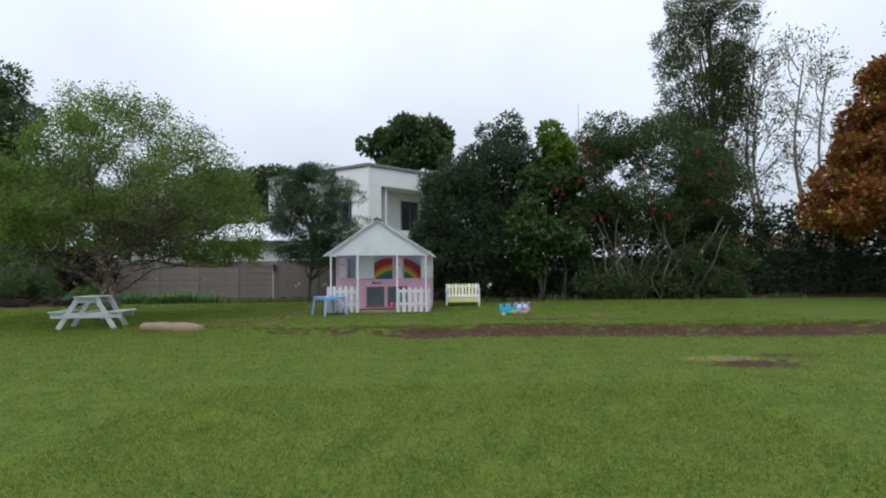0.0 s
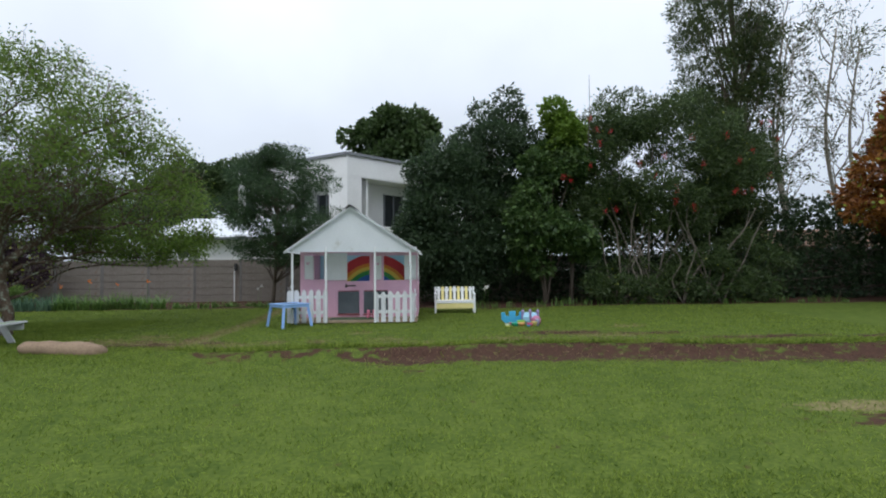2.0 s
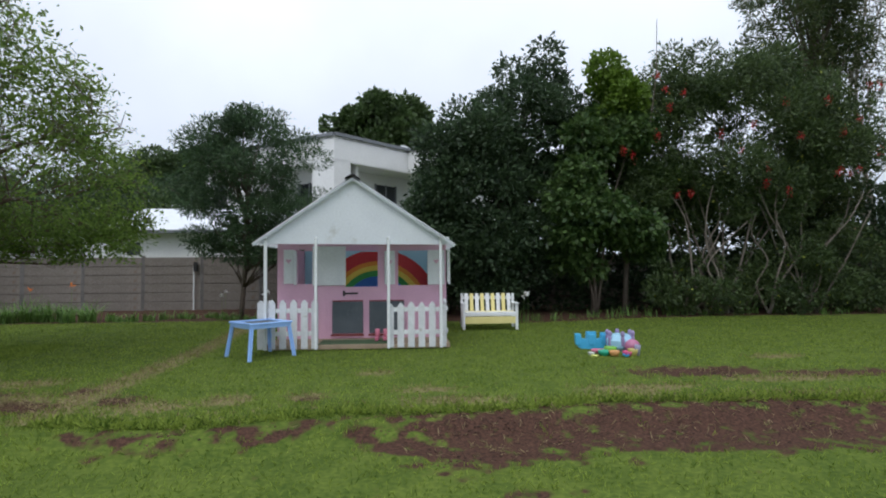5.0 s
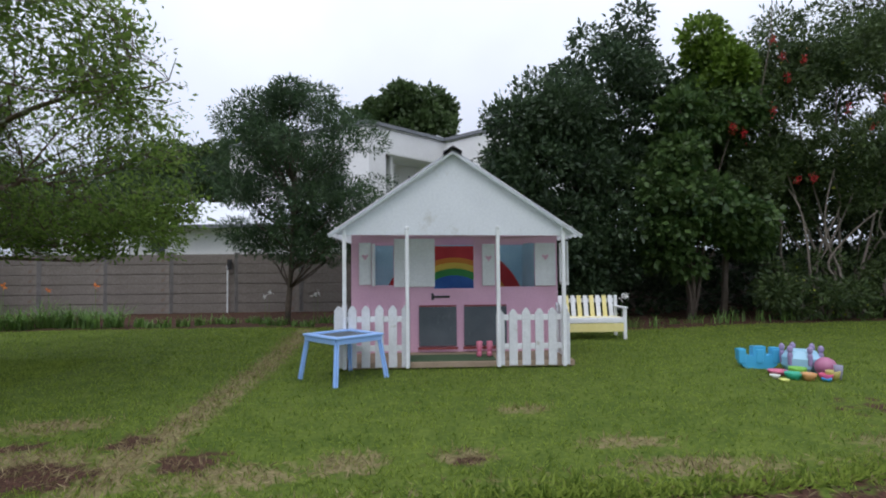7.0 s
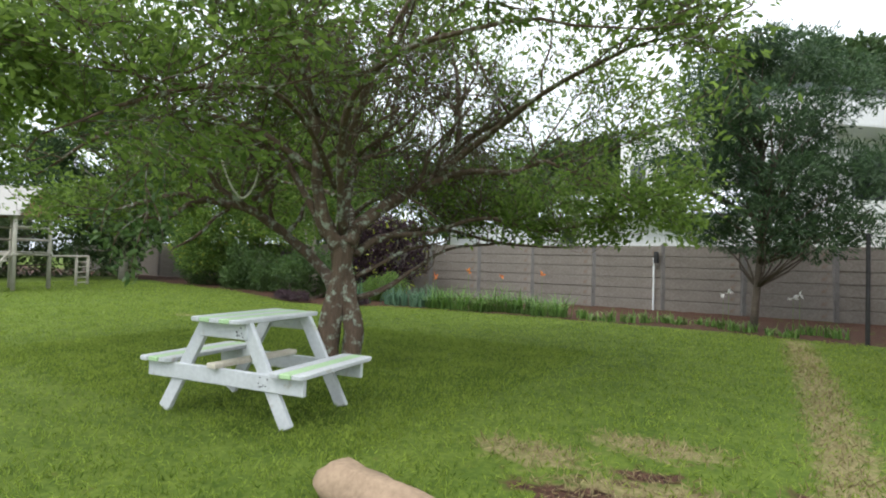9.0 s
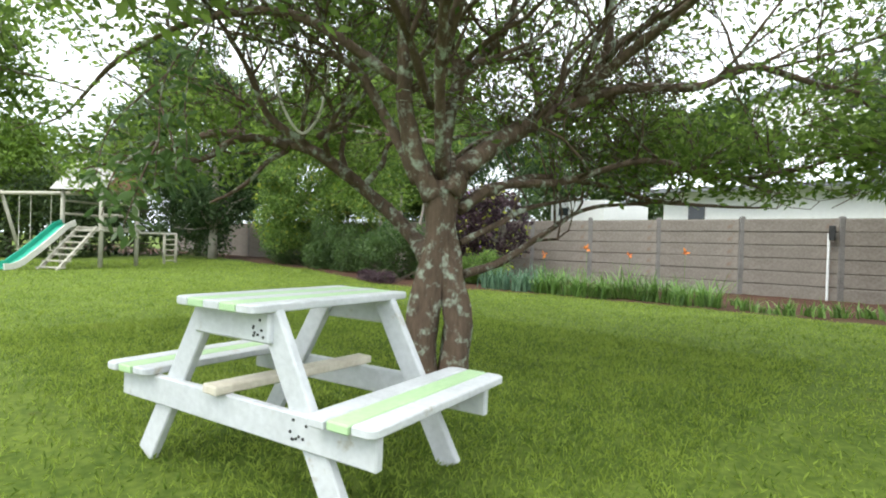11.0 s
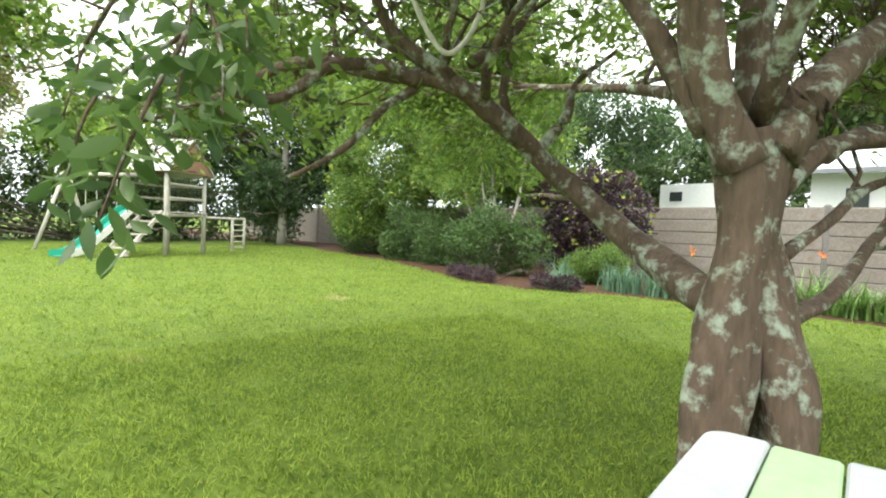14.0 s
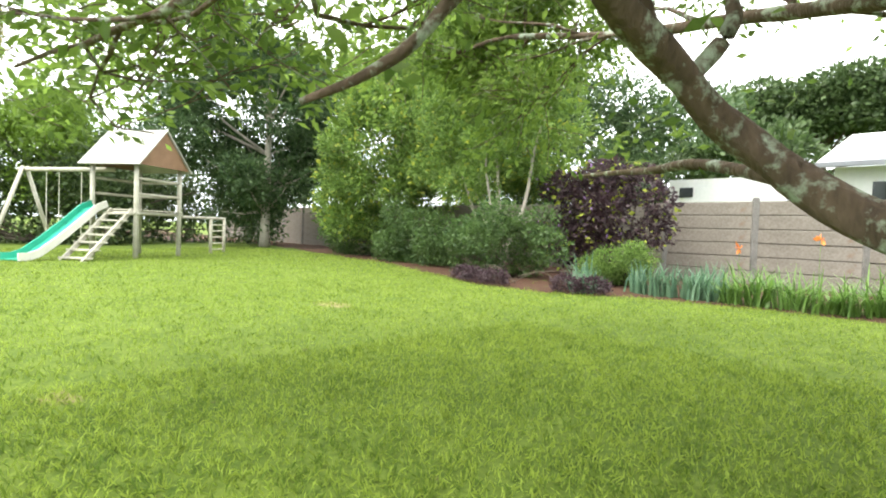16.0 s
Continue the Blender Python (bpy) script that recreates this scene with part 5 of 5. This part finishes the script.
def build_house():
    h = thing("white_house", label="white plastered two-storey house with recessed balconies and grey roof edge", category="house")
    L, K, I, R = (-13.2, 40.2), (-4.85, 34.6), (-1.1, 38.3), (3.6, 33.2)
    for p, q in ((L, K), (K, I), (I, R)):
        part("upper_band", slab(p, q, 7.05, 8.25, 0.35), PLASTER, h)
        part("roof_edge", slab(p, q, 8.254, 8.42, 0.5, -0.12), FASCIA, h, "grey metal roof edge")
        part("balcony_wall", slab(p, q, 0, 4.1, 0.3), PLASTER, h)
        part("recess_wall", slab(along(p, q, -0.45 if p is I else 0.0), along(p, q, 1.45 if q is I else 1.0), 4.1, 7.05, 0.2, 1.7), PLASTER, h)
        part("soffit", slab(along(p, q, -0.45 if p is I else 0.0), along(p, q, 1.45 if q is I else 1.0), 7.0 if p is I else 6.99, 7.046 if p is I else 7.036, 1.7), PLASTER, h)
    for p, q, spans in ((L, K, ((0, 0.55), (0.86, 1.0))), (K, I, ((0, 0.20),)), (I, R, ((0.30, 0.42), (0.85, 1.0)))):
        for a, c in spans:
            part("column", slab(along(p, q, a), along(p, q, c), 4.1, 7.05, 0.34), PLASTER, h)
    for p, q, a, c, z0, z1, inset in ((K, I, 0.80, 1.10, 4.2, 6.4, 1.7), (I, R, 0.04, 0.24, 4.6, 6.3, 1.7), (L, K, 0.60, 0.75, 4.6, 6.3, 1.7), (L, K, 0.10, 0.18, 5.0, 6.6, 0.0)):
        w = part("window", slab(along(p, q, a), along(p, q, c), z0, z1, 0.08, inset - 0.05), GLASS_DARK, h, "dark window")
        for e, f in ((a - 0.012, a + 0.005), (c - 0.005, c + 0.012), ((a + c) / 2 - 0.006, (a + c) / 2 + 0.006)):
            part("window_frame", slab(along(p, q, e), along(p, q, f), z0 - 0.05, z1 + 0.05, 0.06, inset - 0.09), FASCIA, w)
    part("flat_roof", plate([(*L, 8.2), (*K, 8.2), (*I, 8.2), (*R, 8.2), (6, 42, 8.2), (-8, 48, 8.2)], 0.05, (0, 0, -1)), FASCIA, h)
    part("vent", lathe([(0.35, 8.2), (0.35, 8.7), (0.55, 8.75), (0.1, 9.0)], 10, at=(-1.4, 40.0, 0)), SHEET, h, "pale roof ventilator")
    n = thing("low_annex", label="low white annex with pale sloping roof behind the wall", category="house")
    part("wall", box(-13.4, -6.6, 30.0, 35, 0, 3.0, 0), PLASTER, n)
    part("roof", plate([(-13.7, 29.5, 3.0), (-6.3, 29.5, 3.0), (-6.3, 33.6, 4.3), (-13.7, 33.6, 4.3)], 0.1, (0, 0, 1)), GABLE, n, "pale sloping sheet roof")
    part("gutter", box(-13.7, -6.3, 29.38, 29.5, 2.95, 3.08, 0.01), FASCIA, n, "grey gutter")
    part("window", box(-12.6, -12.1, 29.96, 30.02, 2.1, 2.6, 0), GLASS_DARK, n, "dark window")
    part("lean_to", box(-17.7, -15.5, 30.0, 34, 0, 2.85, 0), PLASTER, n)
    part("window", box(-17.35, -16.95, 29.96, 30.02, 2.3, 2.6, 0), GLASS_DARK, n, "dark window")
    o = thing("outbuilding", label="low outbuilding with brown tiled roof behind the trees", category="house")
    part("wall", box(15.5, 22.5, 28.2, 31.5, 0, 2.2, 0), CONCRETE, o)
    part("roof", plate([(15.2, 27.8, 2.2), (22.8, 27.8, 2.2), (22.8, 29.8, 3.1), (15.2, 29.8, 3.1)], 0.12, (0, 0, 1)), BROWN_BOARD, o, "brown tiled roof")
    return h


def build_bench():
    b = thing("garden_bench", (0.72, 19.65, height(0.72, 19.65) - 0.01), -1.0, label="wooden garden bench with white and pale yellow slats", category="bench")
    W = 0.60
    for i in range(9):
        x = -W + 0.10 + i * (2 * W - 0.2) / 8
        part("back_slat", beam((x, 0.02, 0.38), (x, 0.12, 0.80), 0.085, 0.02, up=(0, 1, 0.2), bevel=0.004), PALE_YELLOW if i % 2 else WHITE, b, "pale yellow slat" if i % 2 else "white slat")
    for k in range(4):
        y = -0.42 + k * 0.115
        part("seat_slat", box(-W, W, y, y + 0.10, 0.38, 0.40, 0.004), WHITE if k % 2 == 0 else PALE_YELLOW, b)
    part("front_apron", box(-W, W, -0.445, -0.422, 0.14, 0.30, 0.004), PALE_YELLOW, b, "pale yellow front board")
    part("front_rail", box(-W, W, -0.447, -0.42, 0.31, 0.38, 0.004), WHITE, b)
    part("back_rail", box(-W, W, 0.13, 0.15, 0.66, 0.74, 0.004), WHITE, b)
    for x in (-W, W):
        for y, z in ((-0.42, 0.58), (0.10, 0.80)):
            part("leg", box(x - 0.03, x + 0.03, y - 0.03, y + 0.03, 0, z, 0.005), WHITE, b)
        part("armrest", box(x - 0.045, x + 0.045, -0.48, 0.12, 0.58, 0.605, 0.006), WHITE, b)
    return b


def build_blue_table():
    t = thing("plastic_table", (-3.55, 16.12, height(-3.55, 16.12)), 43, label="pale blue plastic children's table with recessed top", category="table")
    H, s = 0.58, 0.37
    bm = bmesh.new()
    for a in ((-s, s, -s, -s + 0.09), (-s, s, s - 0.09, s), (-s, -s + 0.09, -s + 0.09, s - 0.09), (s - 0.09, s, -s + 0.09, s - 0.09)):
        box(a[0], a[1], a[2], a[3], H - 0.03, H, 0.008, bm)
    part("rim", bm, BLUE_PLASTIC, t)
    part("recessed_tray", box(-s + 0.085, s - 0.085, -s + 0.085, s - 0.085, H - 0.035, H - 0.022, 0.002), CHALK, t, "dark recessed play tray")
    for a in ((-s + 0.02, s - 0.02, -s + 0.015, -s + 0.035), (-s + 0.02, s - 0.02, s - 0.035, s - 0.015)):
        part("apron", box(a[0], a[1], a[2], a[3], H - 0.09, H - 0.028, 0.004), BLUE_PLASTIC, t)
    for a in ((-s + 0.015, -s + 0.035), (s - 0.035, s - 0.015)):
        part("apron", box(a[0], a[1], -s + 0.04, s - 0.04, H - 0.09, H - 0.028, 0.004), BLUE_PLASTIC, t)
    for sx in (-1, 1):
        for sy in (-1, 1):
            bm = bmesh.new()
            x, y = sx * (s - 0.05), sy * (s - 0.05)
            beam((x + sx * 0.07, y + sy * 0.07, 0), (x, y, H - 0.04), 0.02, 0.07, up=(0, 1, 0), bevel=0.004, bm=bm)
            beam((x + sx * 0.07, y + sy * 0.07, 0), (x, y, H - 0.04), 0.02, 0.07, up=(1, 0, 0), bevel=0.004, bm=bm)
            part("leg", bm, BLUE_PLASTIC, t)
    return t


def build_log():
    b = thing("log_seat", label="split timber log lying on the grass", category="log")
    part("log", tube(curve_points([(-7.25, 12.33, 0.06), (-6.8, 12.24, 0.07), (-6.2, 12.12, 0.06), (-5.65, 12.0, 0.05)], 5), [0.10] + [0.145] * 3 + [0.15] * 9 + [0.13] * 2 + [0.09], 14, lumpy=0.45), LOG, b, smooth=True)
    return b


def build_climbing_frame():
    A = Vector((-25.18, 16.79, 0))
    u, v = Vector((-0.595, 0.804, 0)), Vector((-0.804, -0.595, 0))
    S, T, g = 1.63, 1.25, height(-26, 16) - 0.03
    f = thing("climbing_frame", label="weathered pole climbing frame with green slide, roof and swings", category="climbing frame")

    def P(a, b, z):
        return A + u * a + v * b + Vector((0, 0, z + g))
    for a, b in ((0, 0), (S, 0), (0, T), (S, T)):
        part("post", tube([P(a, b, -0.1), P(a, b, 1.4), P(a, b, 2.42)], [0.065, 0.06, 0.058], 10), POLE, f, smooth=True)
    for z in (1.26,):
        for k in range(9):
            q = 0.03 + k * (S - 0.06) / 8
            part("platform_board", beam(P(q, -0.08, z), P(q, T + 0.08, z), 0.15, 0.035, bevel=0), POLE, f)
    for z in (1.18,):
        for a, b, c, d in ((0, -0.1, 0, T + 0.1), (S, -0.1, S, T + 0.1), (-0.1, 0, S + 0.1, 0), (-0.1, T, S + 0.1, T)):
            part("bearer", tube([P(a, b, z), P(c, d, z)], [0.045, 0.045], 8), POLE, f)
    for z in (1.66, 2.05):
        for a, b, c, d in ((S, 0, S, T), (0, 0, S, 0), (0, T, S, T)):
            part("rail", tube([P(a, b, z), P(c, d, z)], [0.035, 0.035], 8), POLE, f)
    # pitched roof, ridge along v
    for side in (-1, 1):
        a0 = S / 2 + side * (S / 2 + 0.2)
        n = (P(S / 2, 0, 3.36) - P(a0, 0, 2.36)).normalized()
        part("roof_panel", plate([P(a0, -0.25, 2.36), P(a0, T + 0.25, 2.36), P(S / 2, T + 0.25, 3.36), P(S / 2, -0.25, 3.36)], 0.03, n.cross(v)), ROOF_BOARD, f, "faded grey roof panel")
    for b in (-0.2, T + 0.18):
        part("gable", plate([P(-0.12, b, 2.39), P(S + 0.12, b, 2.39), P(S / 2, b, 3.31)], 0.02, v), BROWN_BOARD, f, "brown gable board")
    # slide
    bm = bmesh.new()
    b0, b1 = 0.80, 1.20
    prof = [(-0.05, 1.34), (-0.35, 1.23), (-0.85, 0.86), (-1.45, 0.44), (-1.9, 0.17), (-2.15, 0.10), (-2.4, 0.10)]
    for k in range(len(prof) - 1):
        (a, z), (c, w) = prof[k], prof[k + 1]
        vs = [bm.verts.new(q) for q in (P(a, b0, z), P(a, b1, z), P(c, b1, w), P(c, b0, w))]
        bm.faces.new(vs)
    bmesh.ops.remove_doubles(bm, verts=bm.verts, dist=0.001)
    bmesh.ops.solidify(bm, geom=bm.faces[:], thickness=0.02)
    slide = part("slide", bm, SLIDE_GREEN, f, "green plastic slide")
    for b in (b0 - 0.02, b1 + 0.02):
        bm = bmesh.new()
        for k in range(len(prof) - 1):
            (a, z), (c, w) = prof[k], prof[k + 1]
            beam(P(a, b, z + 0.05), P(c, b, w + 0.05), 0.03, 0.17, bevel=0, bm=bm)
        part("slide_edge", bm, SLIDE_SIDE if b < b1 else SLIDE_GREEN, slide)
    # ladder steps
    for b in (0.10, 0.68):
        part("ladder_rail", beam(P(-1.5, b, 0.0), P(-0.02, b, 1.26), 0.05, 0.11, bevel=0.004), POLE, f)
    for k in range(7):
        q = (k + 0.6) / 7.2
        part("step", beam(P(-1.5 + 1.48 * q, 0.0, 1.26 * q), P(-1.5 + 1.48 * q, 0.77, 1.26 * q), 0.17, 0.04, bevel=0.004), POLE, f)
    # swing beam with A-frame and two swings
    part("swing_beam", tube([P(0.7, T, 2.32), P(0.7, T + 3.0, 2.29)], [0.06, 0.06], 10), POLE, f, smooth=True)
    for s in (-1, 1):
        part("swing_leg", tube([P(0.7 + s * 1.0, T + 2.85, -0.05), P(0.7 + s * 0.05, T + 2.8, 2.37)], [0.055, 0.05], 8), POLE, f, smooth=True)
    for b in (T + 0.8, T + 1.9):
        sw = part("swing_seat", beam(P(0.7, b - 0.22, 0.5), P(0.7, b + 0.22, 0.5), 0.16, 0.03, bevel=0.004), POLE, f, "wooden swing seat")
        for d in (-0.2, 0.2):
            part("swing_rope", tube([P(0.7, b + d, 0.5), P(0.7, b + d, 2.3)], [0.01, 0.01], 5), ROPE, sw)
    # low bars with a small ladder
    part("bar", tube([P(S, 0, 1.14), P(S + 2.2, 0, 1.14)], [0.04, 0.04], 8), POLE, f)
    for a in (S + 1.5, S + 2.2):
        part("post", tube([P(a, 0, -0.1), P(a, 0, 1.17)], [0.05, 0.045], 8), POLE, f, smooth=True)
    for k in range(5):
        part("rung", tube([P(S + 1.5, 0, 0.18 + 0.19 * k), P(S + 2.2, 0, 0.18 + 0.19 * k)], [0.022, 0.022], 6), POLE, f)
    return f


def plastic(name, c):
    return material(name, tuple(q * 0.85 for q in c), c, 3, 0.4, 0.05, spec=0.5)


ROPE_POINTS = [(-11.24, 14.18, 2.99), (-11.20, 14.23, 2.68), (-11.16, 14.32, 2.32), (-11.08, 14.44, 2.08), (-11.02, 14.53, 2.10), (-10.95, 14.61, 2.31), (-10.90, 14.65, 2.76)]


def build_toys():
    def at(x, y):
        x, y = 2.10 + 0.8 * (x - 2.6), 15.85 + 0.8 * (y - 16.2)
        return (x, y, height(x, y) - 0.005)
    # battlemented sand tray on its side
    t = thing("toy_castle", at(2.50, 16.75), -6, label="bright blue plastic toy castle tray on the lawn", category="toy")
    pts = [(-0.20, 0, 0.0), (0.20, 0, 0.0), (0.29, 0, 0.06), (0.33, 0, 0.16), (0.34, 0, 0.36), (0.22, 0, 0.36), (0.21, 0, 0.24), (0.11, 0, 0.22), (0.11, 0, 0.38), (-0.09, 0, 0.38), (-0.10, 0, 0.22), (-0.20, 0, 0.24), (-0.22, 0, 0.34), (-0.34, 0, 0.34), (-0.33, 0, 0.16), (-0.28, 0, 0.06)]
    t.scale = (0.8, 0.8, 0.8)
    part("body", plate(pts, 0.13, (0, 1, 0)), CYAN_PLASTIC, t)
    for x in (-0.28, 0.01, 0.28):
        part("tower", box(x - 0.06, x + 0.06, -0.02, 0.0, 0.10, 0.33, 0.008), CYAN_PLASTIC, t)
    # pale blue play house lying among the toys
    pale, violet = plastic("pale_turquoise_plastic", (0.35, 0.62, 0.78)), plastic("violet_plastic", (0.30, 0.24, 0.42))
    t = thing("toy_house", at(3.02, 16.45), 20, label="pale blue and violet plastic toy house on the lawn", category="toy")
    t.scale = (0.8, 0.8, 0.8)
    part("body", lathe([(0.22, 0.0), (0.29, 0.10), (0.30, 0.24), (0.20, 0.36)], 6), pale, t)
    for k in range(6):
        a = math.pi / 3 * k
        part("turret", lathe([(0.035, 0.14), (0.04, 0.30), (0.028, 0.335), (0.045, 0.37), (0.04, 0.42), (0.012, 0.45)], 9, at=(0.27 * math.cos(a), 0.27 * math.sin(a), 0)), violet, t, "grey-violet turret figure")
    t = thing("play_ball", at(3.12, 16.05), label="faded purple-pink ball among the toys", category="ball")
    t.scale = (0.72, 0.72, 0.72)
    part("shell", lathe([(0.17 * math.sin(math.pi * k / 12) + 0.002, 0.17 - 0.17 * math.cos(math.pi * k / 12)) for k in range(13)], 20), plastic("purple_pink_rubber", (0.42, 0.15, 0.26)), t, smooth=True)
    items = [("toy_plate", 2.48, 16.25, 0.20, 0.07, (0.62, 0.16, 0.26), "pink plastic toy dish"), ("toy_bowl", 2.45, 15.85, 0.16, 0.10, (0.03, 0.38, 0.24), "green plastic toy bowl"), ("toy_bowl", 2.62, 15.75, 0.14, 0.10, (0.62, 0.32, 0.12), "orange plastic toy bowl"),
             ("toy_bowl", 2.66, 16.05, 0.17, 0.13, (0.18, 0.46, 0.05), "lime green plastic toy bowl"), ("toy_cup", 2.82, 15.65, 0.09, 0.05, (0.04, 0.35, 0.70), "blue plastic toy cup"), ("toy_plate", 2.89, 15.75, 0.13, 0.09, (0.68, 0.10, 0.22), "bright pink plastic toy dish"),
             ("toy_bowl", 3.00, 15.75, 0.13, 0.13, (0.48, 0.42, 0.12), "mustard plastic toy bowl"), ("toy_cup", 3.11, 15.78, 0.08, 0.20, (0.30, 0.30, 0.42), "grey-violet plastic toy beaker"), ("toy_cup", 2.23, 15.95, 0.10, 0.06, (0.62, 0.64, 0.58), "white plastic toy cup"),
             ("toy_cup", 2.21, 15.72, 0.10, 0.04, (0.66, 0.70, 0.20), "pale yellow plastic toy lid"), ("toy_cup", 2.60, 16.12, 0.08, 0.08, (0.45, 0.28, 0.62), "lilac plastic toy cup")]
    for nm, x, y, r, hh, col, lab in items:
        t = thing(nm, at(x, y), (x * 97) % 60 - 30, label=lab + " on the grass", category="toy")
        t.scale = (0.62, 0.62, 0.9)
        part("body", lathe([(r * 0.6, 0.0), (r * 0.92, hh * 0.6), (r, hh), (r * 0.88, hh), (r * 0.5, hh * 0.35)], 16), plastic("plastic_" + nm, col), t, smooth=True)
    # a pair of pink boots on the porch
    pink = plastic("pink_rubber", (0.55, 0.16, 0.24))
    for x in (-1.70, -1.55):
        t = thing("rubber_boot", (x, 17.05, 0.115), -10, label="pink rubber child's boot on the porch deck", category="boot", group="pair of boots")
        t.scale = (0.8, 0.8, 0.8)
        part("shaft", lathe([(0.045, 0.03), (0.05, 0.12), (0.058, 0.26), (0.052, 0.26), (0.045, 0.2)], 14), pink, t, smooth=True)
        part("foot", box(-0.045, 0.045, -0.13, 0.045, 0.0, 0.085, 0.02), pink, t)
    # dark garden pole, downpipe and meter box at the wall
    t = thing("garden_pole", (-4.05, 21.4, height(-4.05, 21.4) - 0.05), label="dark slim metal pole standing in the bed", category="pole")
    part("pole", tube([(0, 0, 0), (0, 0, 1.85)], [0.035, 0.033], 8), DARK_IRON, t)
    part("cap", lathe([(0.045, 1.85), (0.045, 1.88), (0.01, 1.90)], 8), DARK_IRON, t)
    t = thing("standpipe", (-8.36, 25.85, 0.1), label="thin white pipe with black box on the wall", category="pipe")
    part("pipe", tube([(0, 0, 0), (0, 0, 1.45)], [0.025, 0.025], 8), WHITE, t)
    part("box", box(0.0, 0.12, -0.05, 0.05, 1.30, 1.62, 0.01), DARK_IRON, t, "black plastic box")
    # rope looped in the tree
    t = thing("rope_loop", label="pale rope hanging in a loop from the branches", category="rope")
    part("rope", tube(curve_points(ROPE_POINTS, 6), [0.014] * (6 * (len(ROPE_POINTS) - 1) + 1), 6), ROPE, t, smooth=True)


def plant_bed():
    r = random.Random(77)
    iris = [(x, bed_edge(x) + 0.3 + r.uniform(0, 0.8), r.uniform(0.6, 1.15)) for x in (r.uniform(-15.5, -13.0) for _ in range(20))]
    strap_clump("iris_clump", iris, 26, 0.62, 0.042, L_IRIS, "blue-green iris leaves in the bed", None, 0.55)
    lily = [(x, bed_edge(x) + 0.3 + r.uniform(0, 0.4), r.uniform(0.8, 1.1)) for x in np.arange(-13.0, -9.4, 0.24)]
    strap_clump("daylily_clump", lily[::4], 44, 0.78, 0.030, L_STRAP, "green daylily clump with orange flowers", (PETAL_ORANGE, 1, 0.95), 1.25)
    strap_clump("strap_leaf_clump", lily[1::4] + lily[2::4] + lily[3::4], 48, 0.78, 0.030, L_STRAP, "green strap-leaved clump in the bed", None, 1.25)
    low = [(x, bed_edge(x) + 0.3 + r.uniform(0, 0.9), r.uniform(0.5, 0.9)) for x in np.arange(-9.4, -4.3, 0.33)]
    strap_clump("low_bed_plant", low, 30, 0.40, 0.036, L_STRAP, "low green plants in the bed", None, 0.9)
    right = [(x, bed_edge(x) + 0.25 + r.uniform(0, 0.5), r.uniform(0.5, 1.0)) for x in np.arange(1.6, 15, 0.55)]
    strap_clump("grass_tuft", right, 20, 0.42, 0.022, L_STRAP, "loose green grass tuft at the bed's edge", None, 0.7)
    for x, y in ((-5.1, 22.3), (-6.3, 22.5), (1.75, 20.6)):
        strap_clump("white_flower", [(x, y, 0.6)], 10, 0.45, 0.02, L_STRAP, "small white-flowered garden plant", (PETAL_WHITE, 2, 0.75), 0.6)


build_wall()
build_house()
distant_trees()
build_playhouse()
build_picnic_table()
build_bench()
build_blue_table()
build_log()
build_climbing_frame()
build_main_tree()
hedge_row()
west_garden()
plant_bed()
build_toys()
grass_patch("lawn_grass", -9, 11, 2.5, 13, 105000, 0.042, "short mown lawn grass")
grass_patch("lawn_grass", -19, -4, 11, 21.5, 112000, 0.042, "short mown lawn grass beneath the tree")
grass_patch("lawn_grass", -4, 10, 12, 21, 62000, 0.045, "short lawn grass round the playhouse")
grass_patch("lawn_grass", -30, -19, 8, 22, 40000, 0.055, "short mown lawn grass near the climbing frame")
bank_fringe(16000)
grass_patch("lawn_grass", -14, -7.5, 12.6, 18, 70000, 0.040, "short mown lawn grass beneath the branches")
grass_patch("lawn_grass", -3.5, 3.5, 1.5, 6.5, 45000, 0.040, "short mown lawn grass on the open lawn")
build_clods(9000)
straw(9000)
